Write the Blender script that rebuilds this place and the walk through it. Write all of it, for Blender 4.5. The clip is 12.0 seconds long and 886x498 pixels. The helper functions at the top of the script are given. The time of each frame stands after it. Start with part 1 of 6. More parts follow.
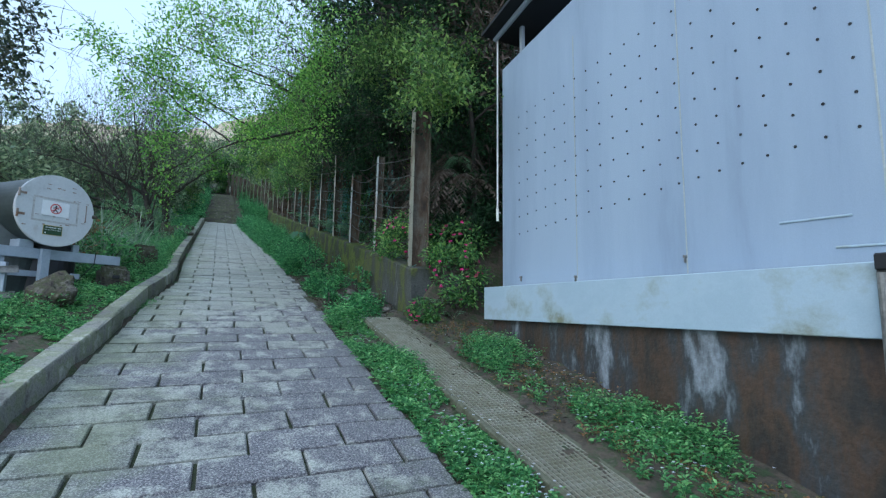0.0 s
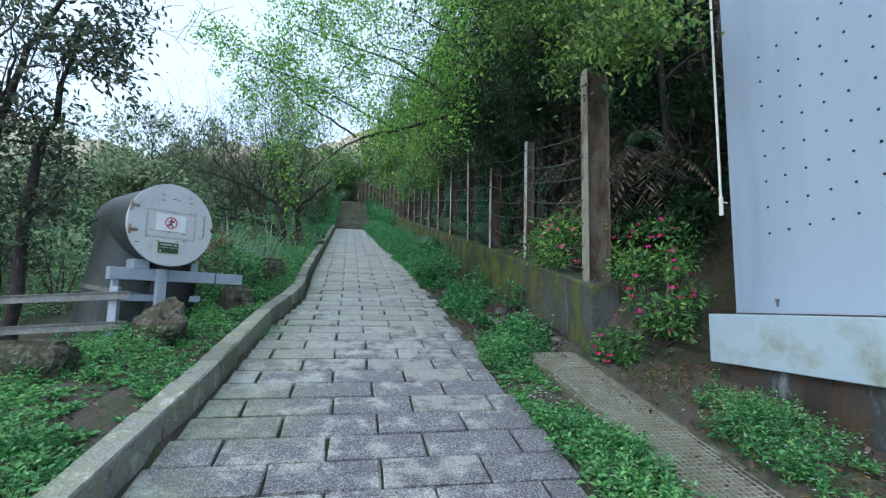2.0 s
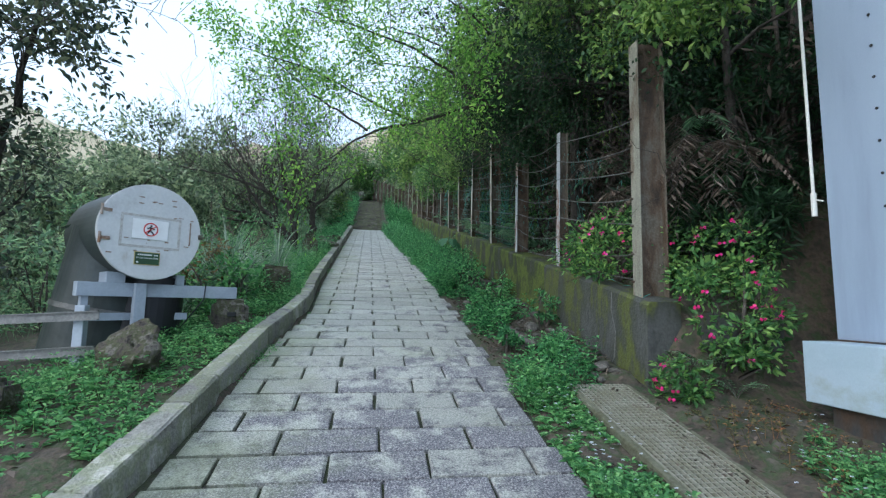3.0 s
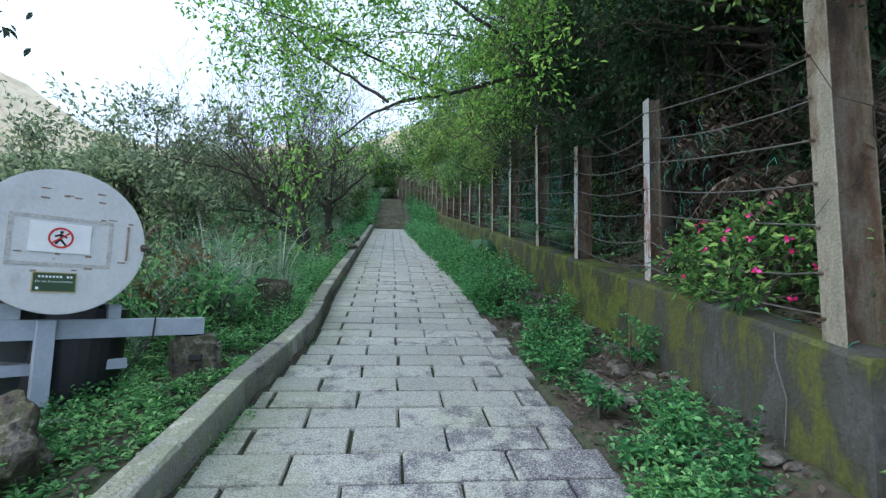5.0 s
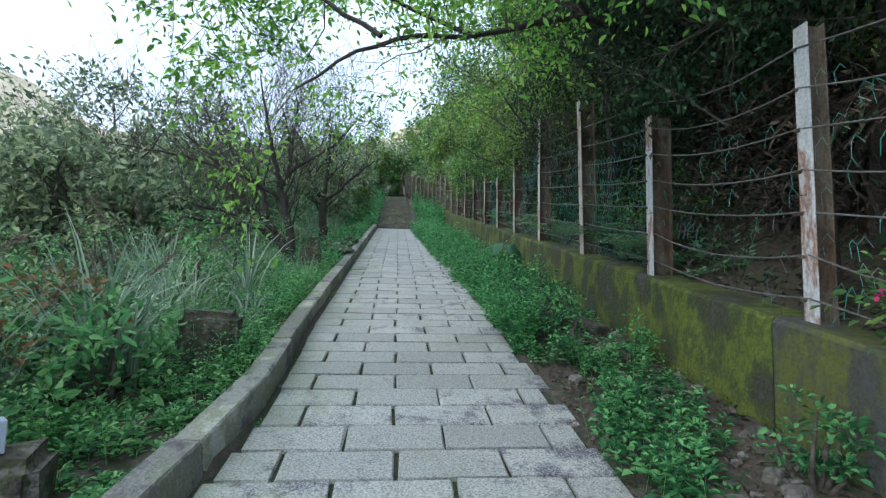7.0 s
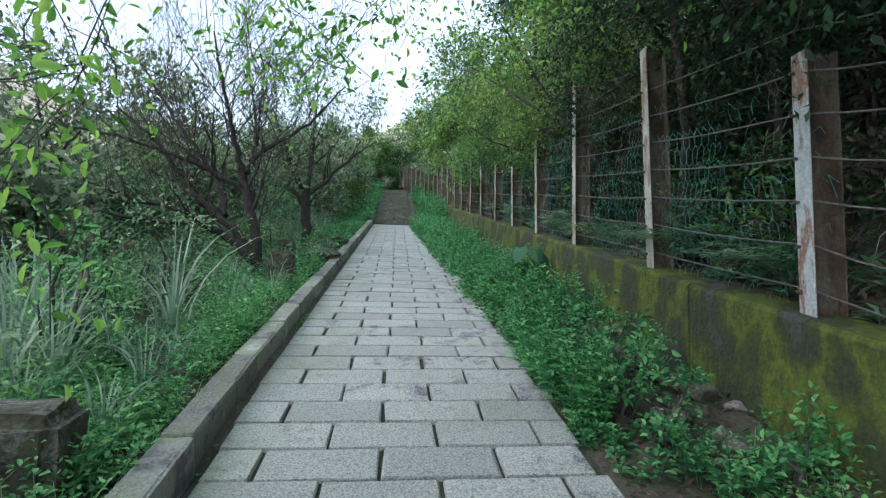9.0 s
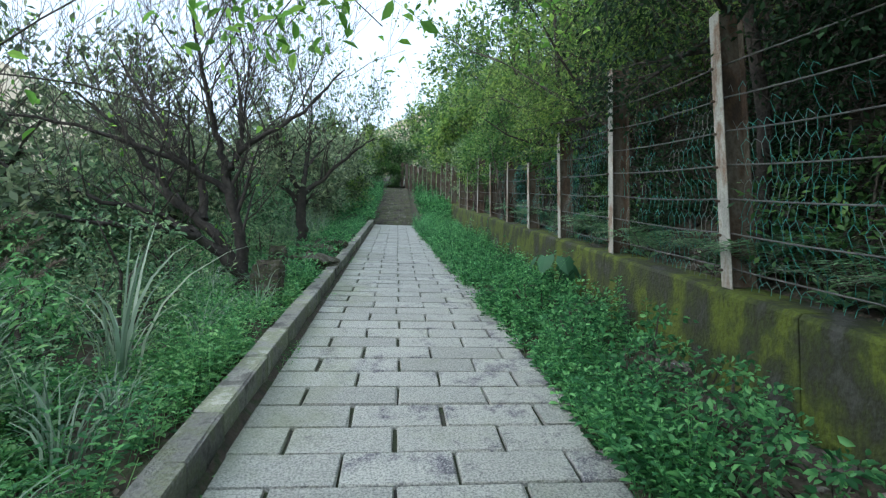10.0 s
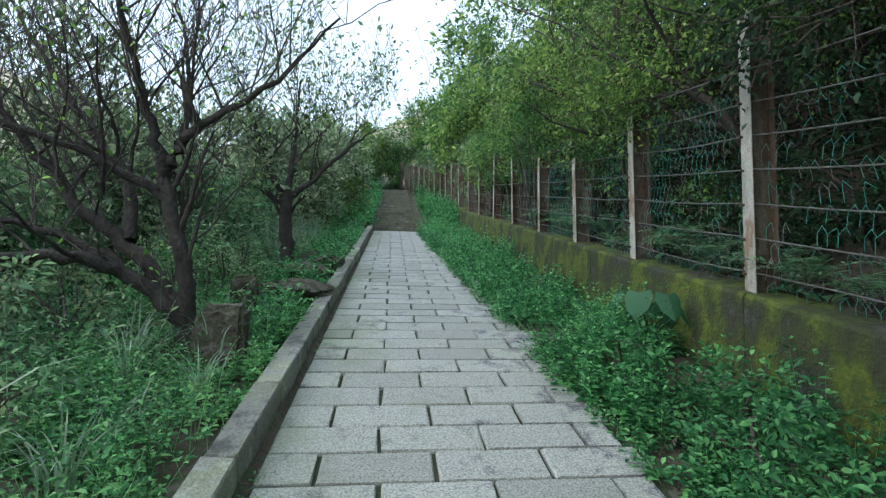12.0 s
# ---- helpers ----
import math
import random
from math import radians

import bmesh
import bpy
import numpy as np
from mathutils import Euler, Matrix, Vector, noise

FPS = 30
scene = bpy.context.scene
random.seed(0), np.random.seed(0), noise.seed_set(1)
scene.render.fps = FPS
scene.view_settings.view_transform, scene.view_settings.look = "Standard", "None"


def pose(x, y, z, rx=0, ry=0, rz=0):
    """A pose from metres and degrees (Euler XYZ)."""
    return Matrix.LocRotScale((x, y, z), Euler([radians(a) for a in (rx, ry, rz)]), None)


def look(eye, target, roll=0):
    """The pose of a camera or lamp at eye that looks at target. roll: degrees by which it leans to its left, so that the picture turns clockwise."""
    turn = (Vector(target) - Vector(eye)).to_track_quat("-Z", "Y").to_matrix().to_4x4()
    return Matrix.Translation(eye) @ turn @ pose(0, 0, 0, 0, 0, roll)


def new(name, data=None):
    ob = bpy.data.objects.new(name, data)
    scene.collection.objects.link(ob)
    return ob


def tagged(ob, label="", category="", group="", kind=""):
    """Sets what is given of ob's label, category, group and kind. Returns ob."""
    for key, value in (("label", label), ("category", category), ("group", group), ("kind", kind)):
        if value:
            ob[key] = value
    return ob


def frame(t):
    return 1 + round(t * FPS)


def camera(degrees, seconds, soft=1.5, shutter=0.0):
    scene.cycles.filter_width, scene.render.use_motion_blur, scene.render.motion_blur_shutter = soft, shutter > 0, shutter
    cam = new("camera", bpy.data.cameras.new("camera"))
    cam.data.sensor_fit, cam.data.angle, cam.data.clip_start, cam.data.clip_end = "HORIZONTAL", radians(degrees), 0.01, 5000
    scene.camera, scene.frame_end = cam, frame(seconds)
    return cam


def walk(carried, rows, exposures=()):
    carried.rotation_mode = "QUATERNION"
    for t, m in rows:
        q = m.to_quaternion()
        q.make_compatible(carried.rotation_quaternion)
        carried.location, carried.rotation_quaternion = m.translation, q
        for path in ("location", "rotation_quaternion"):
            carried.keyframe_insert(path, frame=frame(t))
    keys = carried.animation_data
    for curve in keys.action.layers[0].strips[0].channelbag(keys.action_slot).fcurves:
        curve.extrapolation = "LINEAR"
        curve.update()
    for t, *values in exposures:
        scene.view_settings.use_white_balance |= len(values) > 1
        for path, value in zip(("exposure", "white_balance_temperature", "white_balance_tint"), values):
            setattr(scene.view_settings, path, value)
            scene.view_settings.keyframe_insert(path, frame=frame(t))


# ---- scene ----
cam = camera(84.9, 12.0, soft=1.3)
METRES, EYE, TILT, LEAN, TURN = 11.5, 1.56, 0.0, 0.0, -25.2
ROWS = [
    (0.0, 0.0, 0.0, 0.0, -0.1, 7.04, -0.78),
    (0.5, -0.0166, 0.0392, 0.0101, 4.88, 6.91, -0.82),
    (1.0, -0.0397, 0.0754, 0.0176, 9.04, 6.89, -0.95),
    (1.5, -0.054, 0.1141, 0.0251, 11.59, 6.77, -0.92),
    (2.0, -0.0661, 0.1486, 0.0292, 13.91, 6.77, -0.96),
    (2.5, -0.0791, 0.1834, 0.0375, 15.28, 6.72, -1.01),
    (3.0, -0.0867, 0.2191, 0.0464, 16.24, 6.63, -0.95),
    (3.5, -0.1038, 0.2498, 0.05, 17.51, 6.61, -1.13),
    (5.5, -0.1681, 0.3924, 0.0818, 19.0, 6.18, -1.0),
    (6.0, -0.188, 0.431, 0.0884, 19.25, 6.08, -1.05),
    (6.5, -0.201, 0.4714, 0.0974, 19.31, 6.06, -0.95),
    (7.0, -0.2155, 0.5087, 0.1044, 19.57, 6.1, -0.99),
    (9.0, -0.28, 0.6611, 0.1368, 19.55, 5.39, -0.96),
    (9.5, -0.3018, 0.6976, 0.1458, 19.58, 5.21, -1.03),
    (10.0, -0.3219, 0.7324, 0.1556, 19.56, 5.17, -0.98),
    (10.5, -0.3388, 0.7703, 0.1677, 19.51, 5.18, -0.85),
    (11.0, -0.3632, 0.8048, 0.1766, 19.52, 5.32, -0.88),
    (11.5, -0.3852, 0.8466, 0.1846, 19.14, 5.23, -0.7),
    (12.0, -0.4136, 0.882, 0.1951, 19.11, 5.3, -0.72),
]
walk(cam, [(t, pose(0, 0, EYE, TILT, LEAN, TURN) @ pose(METRES * x, METRES * y, METRES * z, 90 + pitch, roll, yaw)) for t, x, y, z, yaw, pitch, roll in ROWS],
     exposures=[(0.0, 0.60, 5070, 2.5), (2.0, 0.84, 5350, 5.0), (3.5, 0.94, 5480, 7.0), (6.0, 1.02, 5520, 8.0), (9.0, 1.08, 5600, 7.0), (12.0, 1.02, 5620, 5.0)])

# ---- light ----
world = bpy.data.worlds.new("sky")
scene.world = world
world.use_nodes = True
wn = world.node_tree
sky = wn.nodes.new("ShaderNodeTexSky")
sky.sky_type = "NISHITA"
sky.sun_disc = False
sky.sun_elevation = radians(30)
sky.sun_rotation = radians(-120)
sky.air_density = 1.0
sky.dust_density = 5.0
sky.ozone_density = 1.0
haze = wn.nodes.new("ShaderNodeMix")  # thin even cloud over the whole sky
haze.data_type = "RGBA"
haze.inputs["Factor"].default_value = 0.7
haze.inputs[7].default_value = (5.2, 5.7, 6.2, 1)
wn.links.new(sky.outputs[0], haze.inputs[6])
wn.links.new(haze.outputs[2], wn.nodes["Background"].inputs[0])
wn.nodes["Background"].inputs[1].default_value = 0.15
sun_data = bpy.data.lights.new("sun", "SUN")
sun_data.energy = 0.6
sun_data.angle = radians(70)
sun_data.color = (1.0, 0.95, 0.88)
sun = new("sun", sun_data)
sun.matrix_world = look((-20, -6, 50), (0, 8, 0))


# ---- materials ----
def mat(name, cols, scale=6.0, rough=0.8, bump=0.3, fine=60.0, metal=0.0, spread=(0.35, 0.65), stretch=1.0, per=None, grit=0.5):
    """Base colours mixed by a coarse noise, then broken up by a fine one; bump from both."""
    m = bpy.data.materials.new(name)
    m.use_nodes = True
    n, l = m.node_tree.nodes, m.node_tree.links
    b = n["Principled BSDF"]
    b.inputs["Roughness"].default_value = rough
    b.inputs["Metallic"].default_value = metal
    geo = n.new("ShaderNodeNewGeometry")
    big = n.new("ShaderNodeTexNoise")
    big.inputs["Scale"].default_value = scale
    big.inputs["Detail"].default_value = 6
    big.inputs["Roughness"].default_value = 0.65
    small = n.new("ShaderNodeTexNoise")
    small.inputs["Scale"].default_value = fine
    small.inputs["Detail"].default_value = 4
    mp = n.new("ShaderNodeVectorMath")
    mp.operation = "MULTIPLY"
    mp.inputs[1].default_value = (1, 1, stretch)
    l.new(geo.outputs["Position"], mp.inputs[0])
    l.new(mp.outputs[0], big.inputs["Vector"])
    l.new(geo.outputs["Position"], small.inputs["Vector"])
    ramp = n.new("ShaderNodeValToRGB")
    ramp.color_ramp.elements[0].position, ramp.color_ramp.elements[1].position = spread
    while len(ramp.color_ramp.elements) < len(cols):
        ramp.color_ramp.elements.new(0.5)
    for i, e in enumerate(ramp.color_ramp.elements):
        e.position = spread[0] + (spread[1] - spread[0]) * i / max(1, len(cols) - 1)
    for e, c in zip(ramp.color_ramp.elements, cols):
        e.color = (*c, 1)
    l.new(big.outputs["Fac"], ramp.inputs["Fac"])
    mix = n.new("ShaderNodeMix")
    mix.data_type, mix.blend_type = "RGBA", "OVERLAY"
    mix.inputs["Factor"].default_value = grit
    l.new(ramp.outputs["Color"], mix.inputs[6])
    l.new(small.outputs["Fac"], mix.inputs[7])
    out = mix.outputs[2]
    if per:
        hsv = n.new("ShaderNodeHueSaturation")
        mr = n.new("ShaderNodeMapRange")
        mr.inputs["To Min"].default_value, mr.inputs["To Max"].default_value = per[1], per[2]
        if per[0] == "object":
            oi = n.new("ShaderNodeObjectInfo")
            l.new(oi.outputs["Random"], mr.inputs["Value"])
        else:
            l.new(geo.outputs["Random Per Island"], mr.inputs["Value"])
        l.new(mr.outputs[0], hsv.inputs["Value"])
        l.new(out, hsv.inputs["Color"])
        out = hsv.outputs[0]
    l.new(out, b.inputs["Base Color"])
    if bump:
        bp = n.new("ShaderNodeBump")
        bp.inputs["Strength"].default_value = bump
        bp.inputs["Distance"].default_value = 0.02
        l.new(small.outputs["Fac"], bp.inputs["Height"])
        l.new(bp.outputs[0], b.inputs["Normal"])
    return m


def leaf_mat(name, c1, c2, c3=None, rough=0.45, glow=0.35):
    """Leaves: colour by island and by place, partly translucent."""
    m = bpy.data.materials.new(name)
    m.use_nodes = True
    n, l = m.node_tree.nodes, m.node_tree.links
    b = n["Principled BSDF"]
    b.inputs["Roughness"].default_value = rough
    b.inputs["Specular IOR Level"].default_value = 0.35
    geo = n.new("ShaderNodeNewGeometry")
    noi = n.new("ShaderNodeTexNoise")
    noi.inputs["Scale"].default_value = 1.4
    noi.inputs["Detail"].default_value = 3
    l.new(geo.outputs["Position"], noi.inputs["Vector"])
    add = n.new("ShaderNodeMath")
    add.operation = "ADD"
    mul = n.new("ShaderNodeMath")
    mul.operation = "MULTIPLY_ADD"
    mul.inputs[1].default_value, mul.inputs[2].default_value = 0.62, -0.08
    l.new(geo.outputs["Random Per Island"], mul.inputs[0])
    half = n.new("ShaderNodeMath")
    half.operation = "MULTIPLY"
    half.inputs[1].default_value = 0.5
    l.new(noi.outputs["Fac"], half.inputs[0])
    l.new(mul.outputs[0], add.inputs[0])
    l.new(half.outputs[0], add.inputs[1])
    ramp = n.new("ShaderNodeValToRGB")
    c3 = c3 or c2
    cols = [tuple(0.7 * v for v in c1), tuple(1.06 * v for v in c2), tuple(min(0.8, 1.35 * v) for v in c3)]
    ramp.color_ramp.elements.new(0.5)
    for e, p, c in zip(ramp.color_ramp.elements, (0.12, 0.5, 0.86), cols):
        e.position, e.color = p, (*c, 1)
    l.new(add.outputs[0], ramp.inputs["Fac"])
    l.new(ramp.outputs["Color"], b.inputs["Base Color"])
    tr = n.new("ShaderNodeBsdfTranslucent")
    l.new(ramp.outputs["Color"], tr.inputs["Color"])
    mx = n.new("ShaderNodeMixShader")
    mx.inputs[0].default_value = glow
    l.new(b.outputs[0], mx.inputs[1])
    l.new(tr.outputs[0], mx.inputs[2])
    l.new(mx.outputs[0], n["Material Output"].inputs["Surface"])
    return m


def plain(name, col, rough=0.6, metal=0.0):
    return mat(name, [col, tuple(min(1, c * 1.12) for c in col)], 9, rough, 0.05, 90, metal, grit=0.15)


def granite():
    """Speckled grey granite with darker patches, stronger on the lower stretch of the path."""
    m = bpy.data.materials.new("granite")
    m.use_nodes = True
    n, l = m.node_tree.nodes, m.node_tree.links
    b = n["Principled BSDF"]
    b.inputs["Roughness"].default_value = 0.75
    geo = n.new("ShaderNodeNewGeometry")
    oi = n.new("ShaderNodeObjectInfo")

    def noi(scale, detail=5, rough=0.6):
        x = n.new("ShaderNodeTexNoise")
        x.inputs["Scale"].default_value, x.inputs["Detail"].default_value, x.inputs["Roughness"].default_value = scale, detail, rough
        l.new(geo.outputs["Position"], x.inputs["Vector"])
        return x.outputs["Fac"]

    def ramp(fac, *stops):
        r = n.new("ShaderNodeValToRGB")
        while len(r.color_ramp.elements) < len(stops):
            r.color_ramp.elements.new(0.5)
        for e, (p, c) in zip(r.color_ramp.elements, stops):
            e.position, e.color = p, (*c, 1)
        l.new(fac, r.inputs["Fac"])
        return r.outputs["Color"]

    def mix(kind, f, a, c):
        x = n.new("ShaderNodeMix")
        x.data_type, x.blend_type = "RGBA", kind
        if isinstance(f, float):
            x.inputs["Factor"].default_value = f
        else:
            l.new(f, x.inputs["Factor"])
        l.new(a, x.inputs[6])
        l.new(c, x.inputs[7])
        return x.outputs[2]
    grain = noi(85, 3, 0.7)
    light = ramp(grain, (0.36, (0.17, 0.175, 0.165)), (0.5, (0.36, 0.365, 0.335)), (0.64, (0.49, 0.49, 0.44)))
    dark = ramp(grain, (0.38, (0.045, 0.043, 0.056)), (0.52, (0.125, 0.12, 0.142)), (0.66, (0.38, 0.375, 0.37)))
    sep = n.new("ShaderNodeSeparateXYZ")
    l.new(geo.outputs["Position"], sep.inputs[0])
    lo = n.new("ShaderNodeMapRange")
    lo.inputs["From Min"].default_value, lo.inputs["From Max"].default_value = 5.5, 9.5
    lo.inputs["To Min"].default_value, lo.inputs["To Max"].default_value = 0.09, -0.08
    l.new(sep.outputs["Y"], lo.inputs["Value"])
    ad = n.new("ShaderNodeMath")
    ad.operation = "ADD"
    # more dark patches towards the right edge of the path
    right_dark = n.new("ShaderNodeMapRange")
    right_dark.inputs["From Min"].default_value, right_dark.inputs["From Max"].default_value = 0.9, 1.45
    right_dark.inputs["To Min"].default_value, right_dark.inputs["To Max"].default_value = 0.0, 0.09
    l.new(sep.outputs["X"], right_dark.inputs["Value"])
    lo_right = n.new("ShaderNodeMath")
    lo_right.operation = "ADD"
    l.new(lo.outputs[0], lo_right.inputs[0])
    l.new(right_dark.outputs[0], lo_right.inputs[1])
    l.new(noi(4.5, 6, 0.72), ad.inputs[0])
    l.new(lo_right.outputs[0], ad.inputs[1])
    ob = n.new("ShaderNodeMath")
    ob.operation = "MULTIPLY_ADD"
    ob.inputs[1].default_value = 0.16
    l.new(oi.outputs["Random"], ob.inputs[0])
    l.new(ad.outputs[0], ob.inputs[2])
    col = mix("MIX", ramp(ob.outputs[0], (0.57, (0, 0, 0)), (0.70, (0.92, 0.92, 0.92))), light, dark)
    side = n.new("ShaderNodeMapRange")  # algae spread from the kerb
    side.inputs["From Min"].default_value, side.inputs["From Max"].default_value = 0.15, -0.7
    side.inputs["To Min"].default_value, side.inputs["To Max"].default_value = 0.0, 0.2
    l.new(sep.outputs["X"], side.inputs["Value"])
    algae = n.new("ShaderNodeMath")
    algae.operation = "ADD"
    l.new(noi(1.1, 6, 0.7), algae.inputs[0])
    l.new(side.outputs[0], algae.inputs[1])
    moss = ramp(algae.outputs[0], (0.56, (0, 0, 0)), (0.76, (0.5, 0.5, 0.5)))
    green = n.new("ShaderNodeRGB")
    green.outputs[0].default_value = (0.20, 0.23, 0.12, 1)
    col = mix("MIX", moss, col, green.outputs[0])
    hsv = n.new("ShaderNodeHueSaturation")
    mr = n.new("ShaderNodeMapRange")
    mr.inputs["To Min"].default_value, mr.inputs["To Max"].default_value = 0.82, 1.12
    l.new(oi.outputs["Random"], mr.inputs["Value"])
    l.new(mr.outputs[0], hsv.inputs["Value"])
    l.new(col, hsv.inputs["Color"])
    l.new(hsv.outputs[0], b.inputs["Base Color"])
    bp = n.new("ShaderNodeBump")
    bp.inputs["Strength"].default_value, bp.inputs["Distance"].default_value = 0.7, 0.012
    l.new(noi(55, 4, 0.6), bp.inputs["Height"])
    l.new(bp.outputs[0], b.inputs["Normal"])
    return m


M = {}
M["granite"] = granite()
M["joint"] = mat("joint", [(0.035, 0.032, 0.027), (0.035, 0.046, 0.018), (0.065, 0.06, 0.05)], 5, 0.95, 0.6, 50)
M["kerb"] = mat("kerb_stone", [(0.12, 0.115, 0.105), (0.27, 0.265, 0.24), (0.23, 0.245, 0.165), (0.42, 0.41, 0.37)], 3.5, 0.9, 0.9, 55, per=("object", 0.72, 1.2))
M["soil"] = mat("soil", [(0.03, 0.05, 0.018), (0.05, 0.042, 0.032), (0.085, 0.066, 0.05), (0.04, 0.06, 0.022), (0.10, 0.085, 0.07)], 4.5, 0.95, 1.0, 28)
M["litter"] = mat("litter", [(0.03, 0.022, 0.016), (0.07, 0.045, 0.032), (0.11, 0.075, 0.05)], 5, 0.95, 1.0, 45)
M["moss_wall"] = mat("moss_concrete", [(0.028, 0.029, 0.027), (0.065, 0.066, 0.058), (0.032, 0.036, 0.02), (0.048, 0.062, 0.015), (0.10, 0.13, 0.015), (0.048, 0.062, 0.013), (0.14, 0.18, 0.02)], 2.6, 0.95, 0.9, 38, spread=(0.26, 0.70), stretch=0.6)
M["base_wall"] = mat("stained_concrete", [(0.02, 0.02, 0.022), (0.06, 0.036, 0.024), (0.03, 0.029, 0.028), (0.07, 0.045, 0.03), (0.045, 0.05, 0.055), (0.25, 0.275, 0.31), (0.05, 0.05, 0.05)], 1.7, 0.55, 0.4, 30, spread=(0.3, 0.80), stretch=0.35)
n, l = M["base_wall"].node_tree.nodes, M["base_wall"].node_tree.links
noise_node = [x for x in n if x.type == "TEX_NOISE" and x.inputs["Scale"].default_value < 5][0]
ramp_node = [x for x in n if x.type == "VALTORGB"][0]
place = n.new("ShaderNodeSeparateXYZ")
l.new([x for x in n if x.type == "NEW_GEOMETRY"][0].outputs["Position"], place.inputs[0])
splash = n.new("ShaderNodeValToRGB")  # a run of old whitewash down the base
for e, (p, v) in zip([splash.color_ramp.elements[0], splash.color_ramp.elements[1], splash.color_ramp.elements.new(0.4), splash.color_ramp.elements.new(0.6)], ((0.0, 0.0), (1.0, 0.0), (0.4, 1.0), (0.6, 0.9))):
    e.position, e.color = p, (v, v, v, 1)
span = n.new("ShaderNodeMapRange")
span.inputs["From Min"].default_value, span.inputs["From Max"].default_value = 1.45, 2.75
l.new(place.outputs["Y"], span.inputs["Value"])
l.new(span.outputs[0], splash.inputs["Fac"])
lift_node = n.new("ShaderNodeMath")
lift_node.operation = "MULTIPLY_ADD"
lift_node.inputs[1].default_value = 0.17
l.new(splash.outputs["Color"], lift_node.inputs[0])
l.new(noise_node.outputs["Fac"], lift_node.inputs[2])
drop_node = n.new("ShaderNodeMath")
drop_node.operation = "SUBTRACT"
drop_node.inputs[1].default_value = 0.09
l.new(lift_node.outputs[0], drop_node.inputs[0])
l.new(drop_node.outputs[0], ramp_node.inputs["Fac"])
M["panel"] = mat("painted_panel", [(0.205, 0.255, 0.34), (0.295, 0.36, 0.465), (0.335, 0.405, 0.51)], 0.9, 0.5, 0.0, 160, spread=(0.28, 0.58), stretch=0.15, grit=0.12)
M["ledge"] = mat("ledge_paint", [(0.36, 0.45, 0.53), (0.39, 0.48, 0.56), (0.33, 0.39, 0.41), (0.20, 0.21, 0.14)], 1.4, 0.55, 0.0, 120, spread=(0.42, 0.70), stretch=1.3, grit=0.12)
M["hole"] = plain("hole_black", (0.01, 0.01, 0.012))
M["rust"] = mat("rusty_steel", [(0.032, 0.024, 0.016), (0.075, 0.048, 0.030), (0.12, 0.105, 0.08), (0.055, 0.042, 0.028)], 4, 0.85, 0.6, 50, stretch=0.4)
M["flange"] = mat("weathered_flange", [(0.30, 0.295, 0.265), (0.42, 0.41, 0.37), (0.22, 0.15, 0.105), (0.34, 0.33, 0.29)], 5, 0.8, 0.5, 60, spread=(0.36, 0.70), stretch=0.35)
M["oldpost"] = mat("brown_weathered_flange", [(0.19, 0.185, 0.145), (0.25, 0.24, 0.19), (0.12, 0.09, 0.06), (0.30, 0.28, 0.24)], 4, 0.85, 0.5, 60, spread=(0.36, 0.70), stretch=0.3)
M["whitepost"] = mat("flaking_white_paint", [(0.36, 0.385, 0.405), (0.44, 0.46, 0.475), (0.20, 0.10, 0.06), (0.40, 0.40, 0.40)], 6, 0.7, 0.4, 50, spread=(0.42, 0.66), stretch=0.3)
M["wire"] = mat("grey_wire", [(0.09, 0.088, 0.085), (0.17, 0.165, 0.16)], 20, 0.6, 0.1, 90, 0.2)
M["netting"] = mat("green_wire_net", [(0.04, 0.22, 0.18), (0.07, 0.30, 0.25), (0.20, 0.20, 0.19), (0.12, 0.13, 0.12)], 2, 0.5, 0.0, 60, spread=(0.45, 0.66))
M["stair"] = mat("mossy_step", [(0.065, 0.06, 0.05), (0.13, 0.12, 0.10), (0.10, 0.11, 0.055), (0.20, 0.19, 0.165)], 3, 0.9, 0.9, 45, per=("object", 0.8, 1.2))
M["tank"] = mat("white_painted_steel", [(0.40, 0.37, 0.35), (0.56, 0.56, 0.56), (0.61, 0.615, 0.62), (0.63, 0.63, 0.63), (0.60, 0.60, 0.60), (0.50, 0.47, 0.44)], 3.2, 0.45, 0.05, 40, spread=(0.30, 0.72), stretch=0.6, grit=0.2)
M["tankside"] = mat("grey_pipe_steel", [(0.04, 0.05, 0.048), (0.075, 0.088, 0.086)], 3, 0.5, 0.05, 40, 0.0, grit=0.12)
M["steel"] = mat("grey_painted_steel", [(0.32, 0.36, 0.42), (0.40, 0.44, 0.50)], 6, 0.55, 0.06, 50, grit=0.12)
M["galv"] = mat("galvanised_rail", [(0.14, 0.14, 0.135), (0.23, 0.225, 0.215)], 8, 0.5, 0.1, 50, 0.3)
M["grate"] = mat("grate_steel", [(0.24, 0.235, 0.17), (0.36, 0.355, 0.30)], 6, 0.6, 0.1, 60, 0.2)
M["gutter"] = mat("gutter_concrete", [(0.08, 0.08, 0.045), (0.14, 0.14, 0.10)], 5, 0.9, 0.5, 40)
M["bark"] = mat("bark", [(0.04, 0.033, 0.028), (0.085, 0.072, 0.06), (0.14, 0.125, 0.11)], 8, 0.95, 0.9, 45)
M["seam"] = mat("yellowed_seam", [(0.36, 0.39, 0.38), (0.42, 0.45, 0.45)], 6, 0.7, 0.0, 60, grit=0.2)
M["darkbark"] = mat("dark_bark", [(0.03, 0.026, 0.022), (0.07, 0.06, 0.05)], 8, 0.95, 0.9, 45)
M["twig"] = mat("twig", [(0.10, 0.085, 0.08), (0.20, 0.175, 0.16)], 8, 0.95, 0.3, 45)
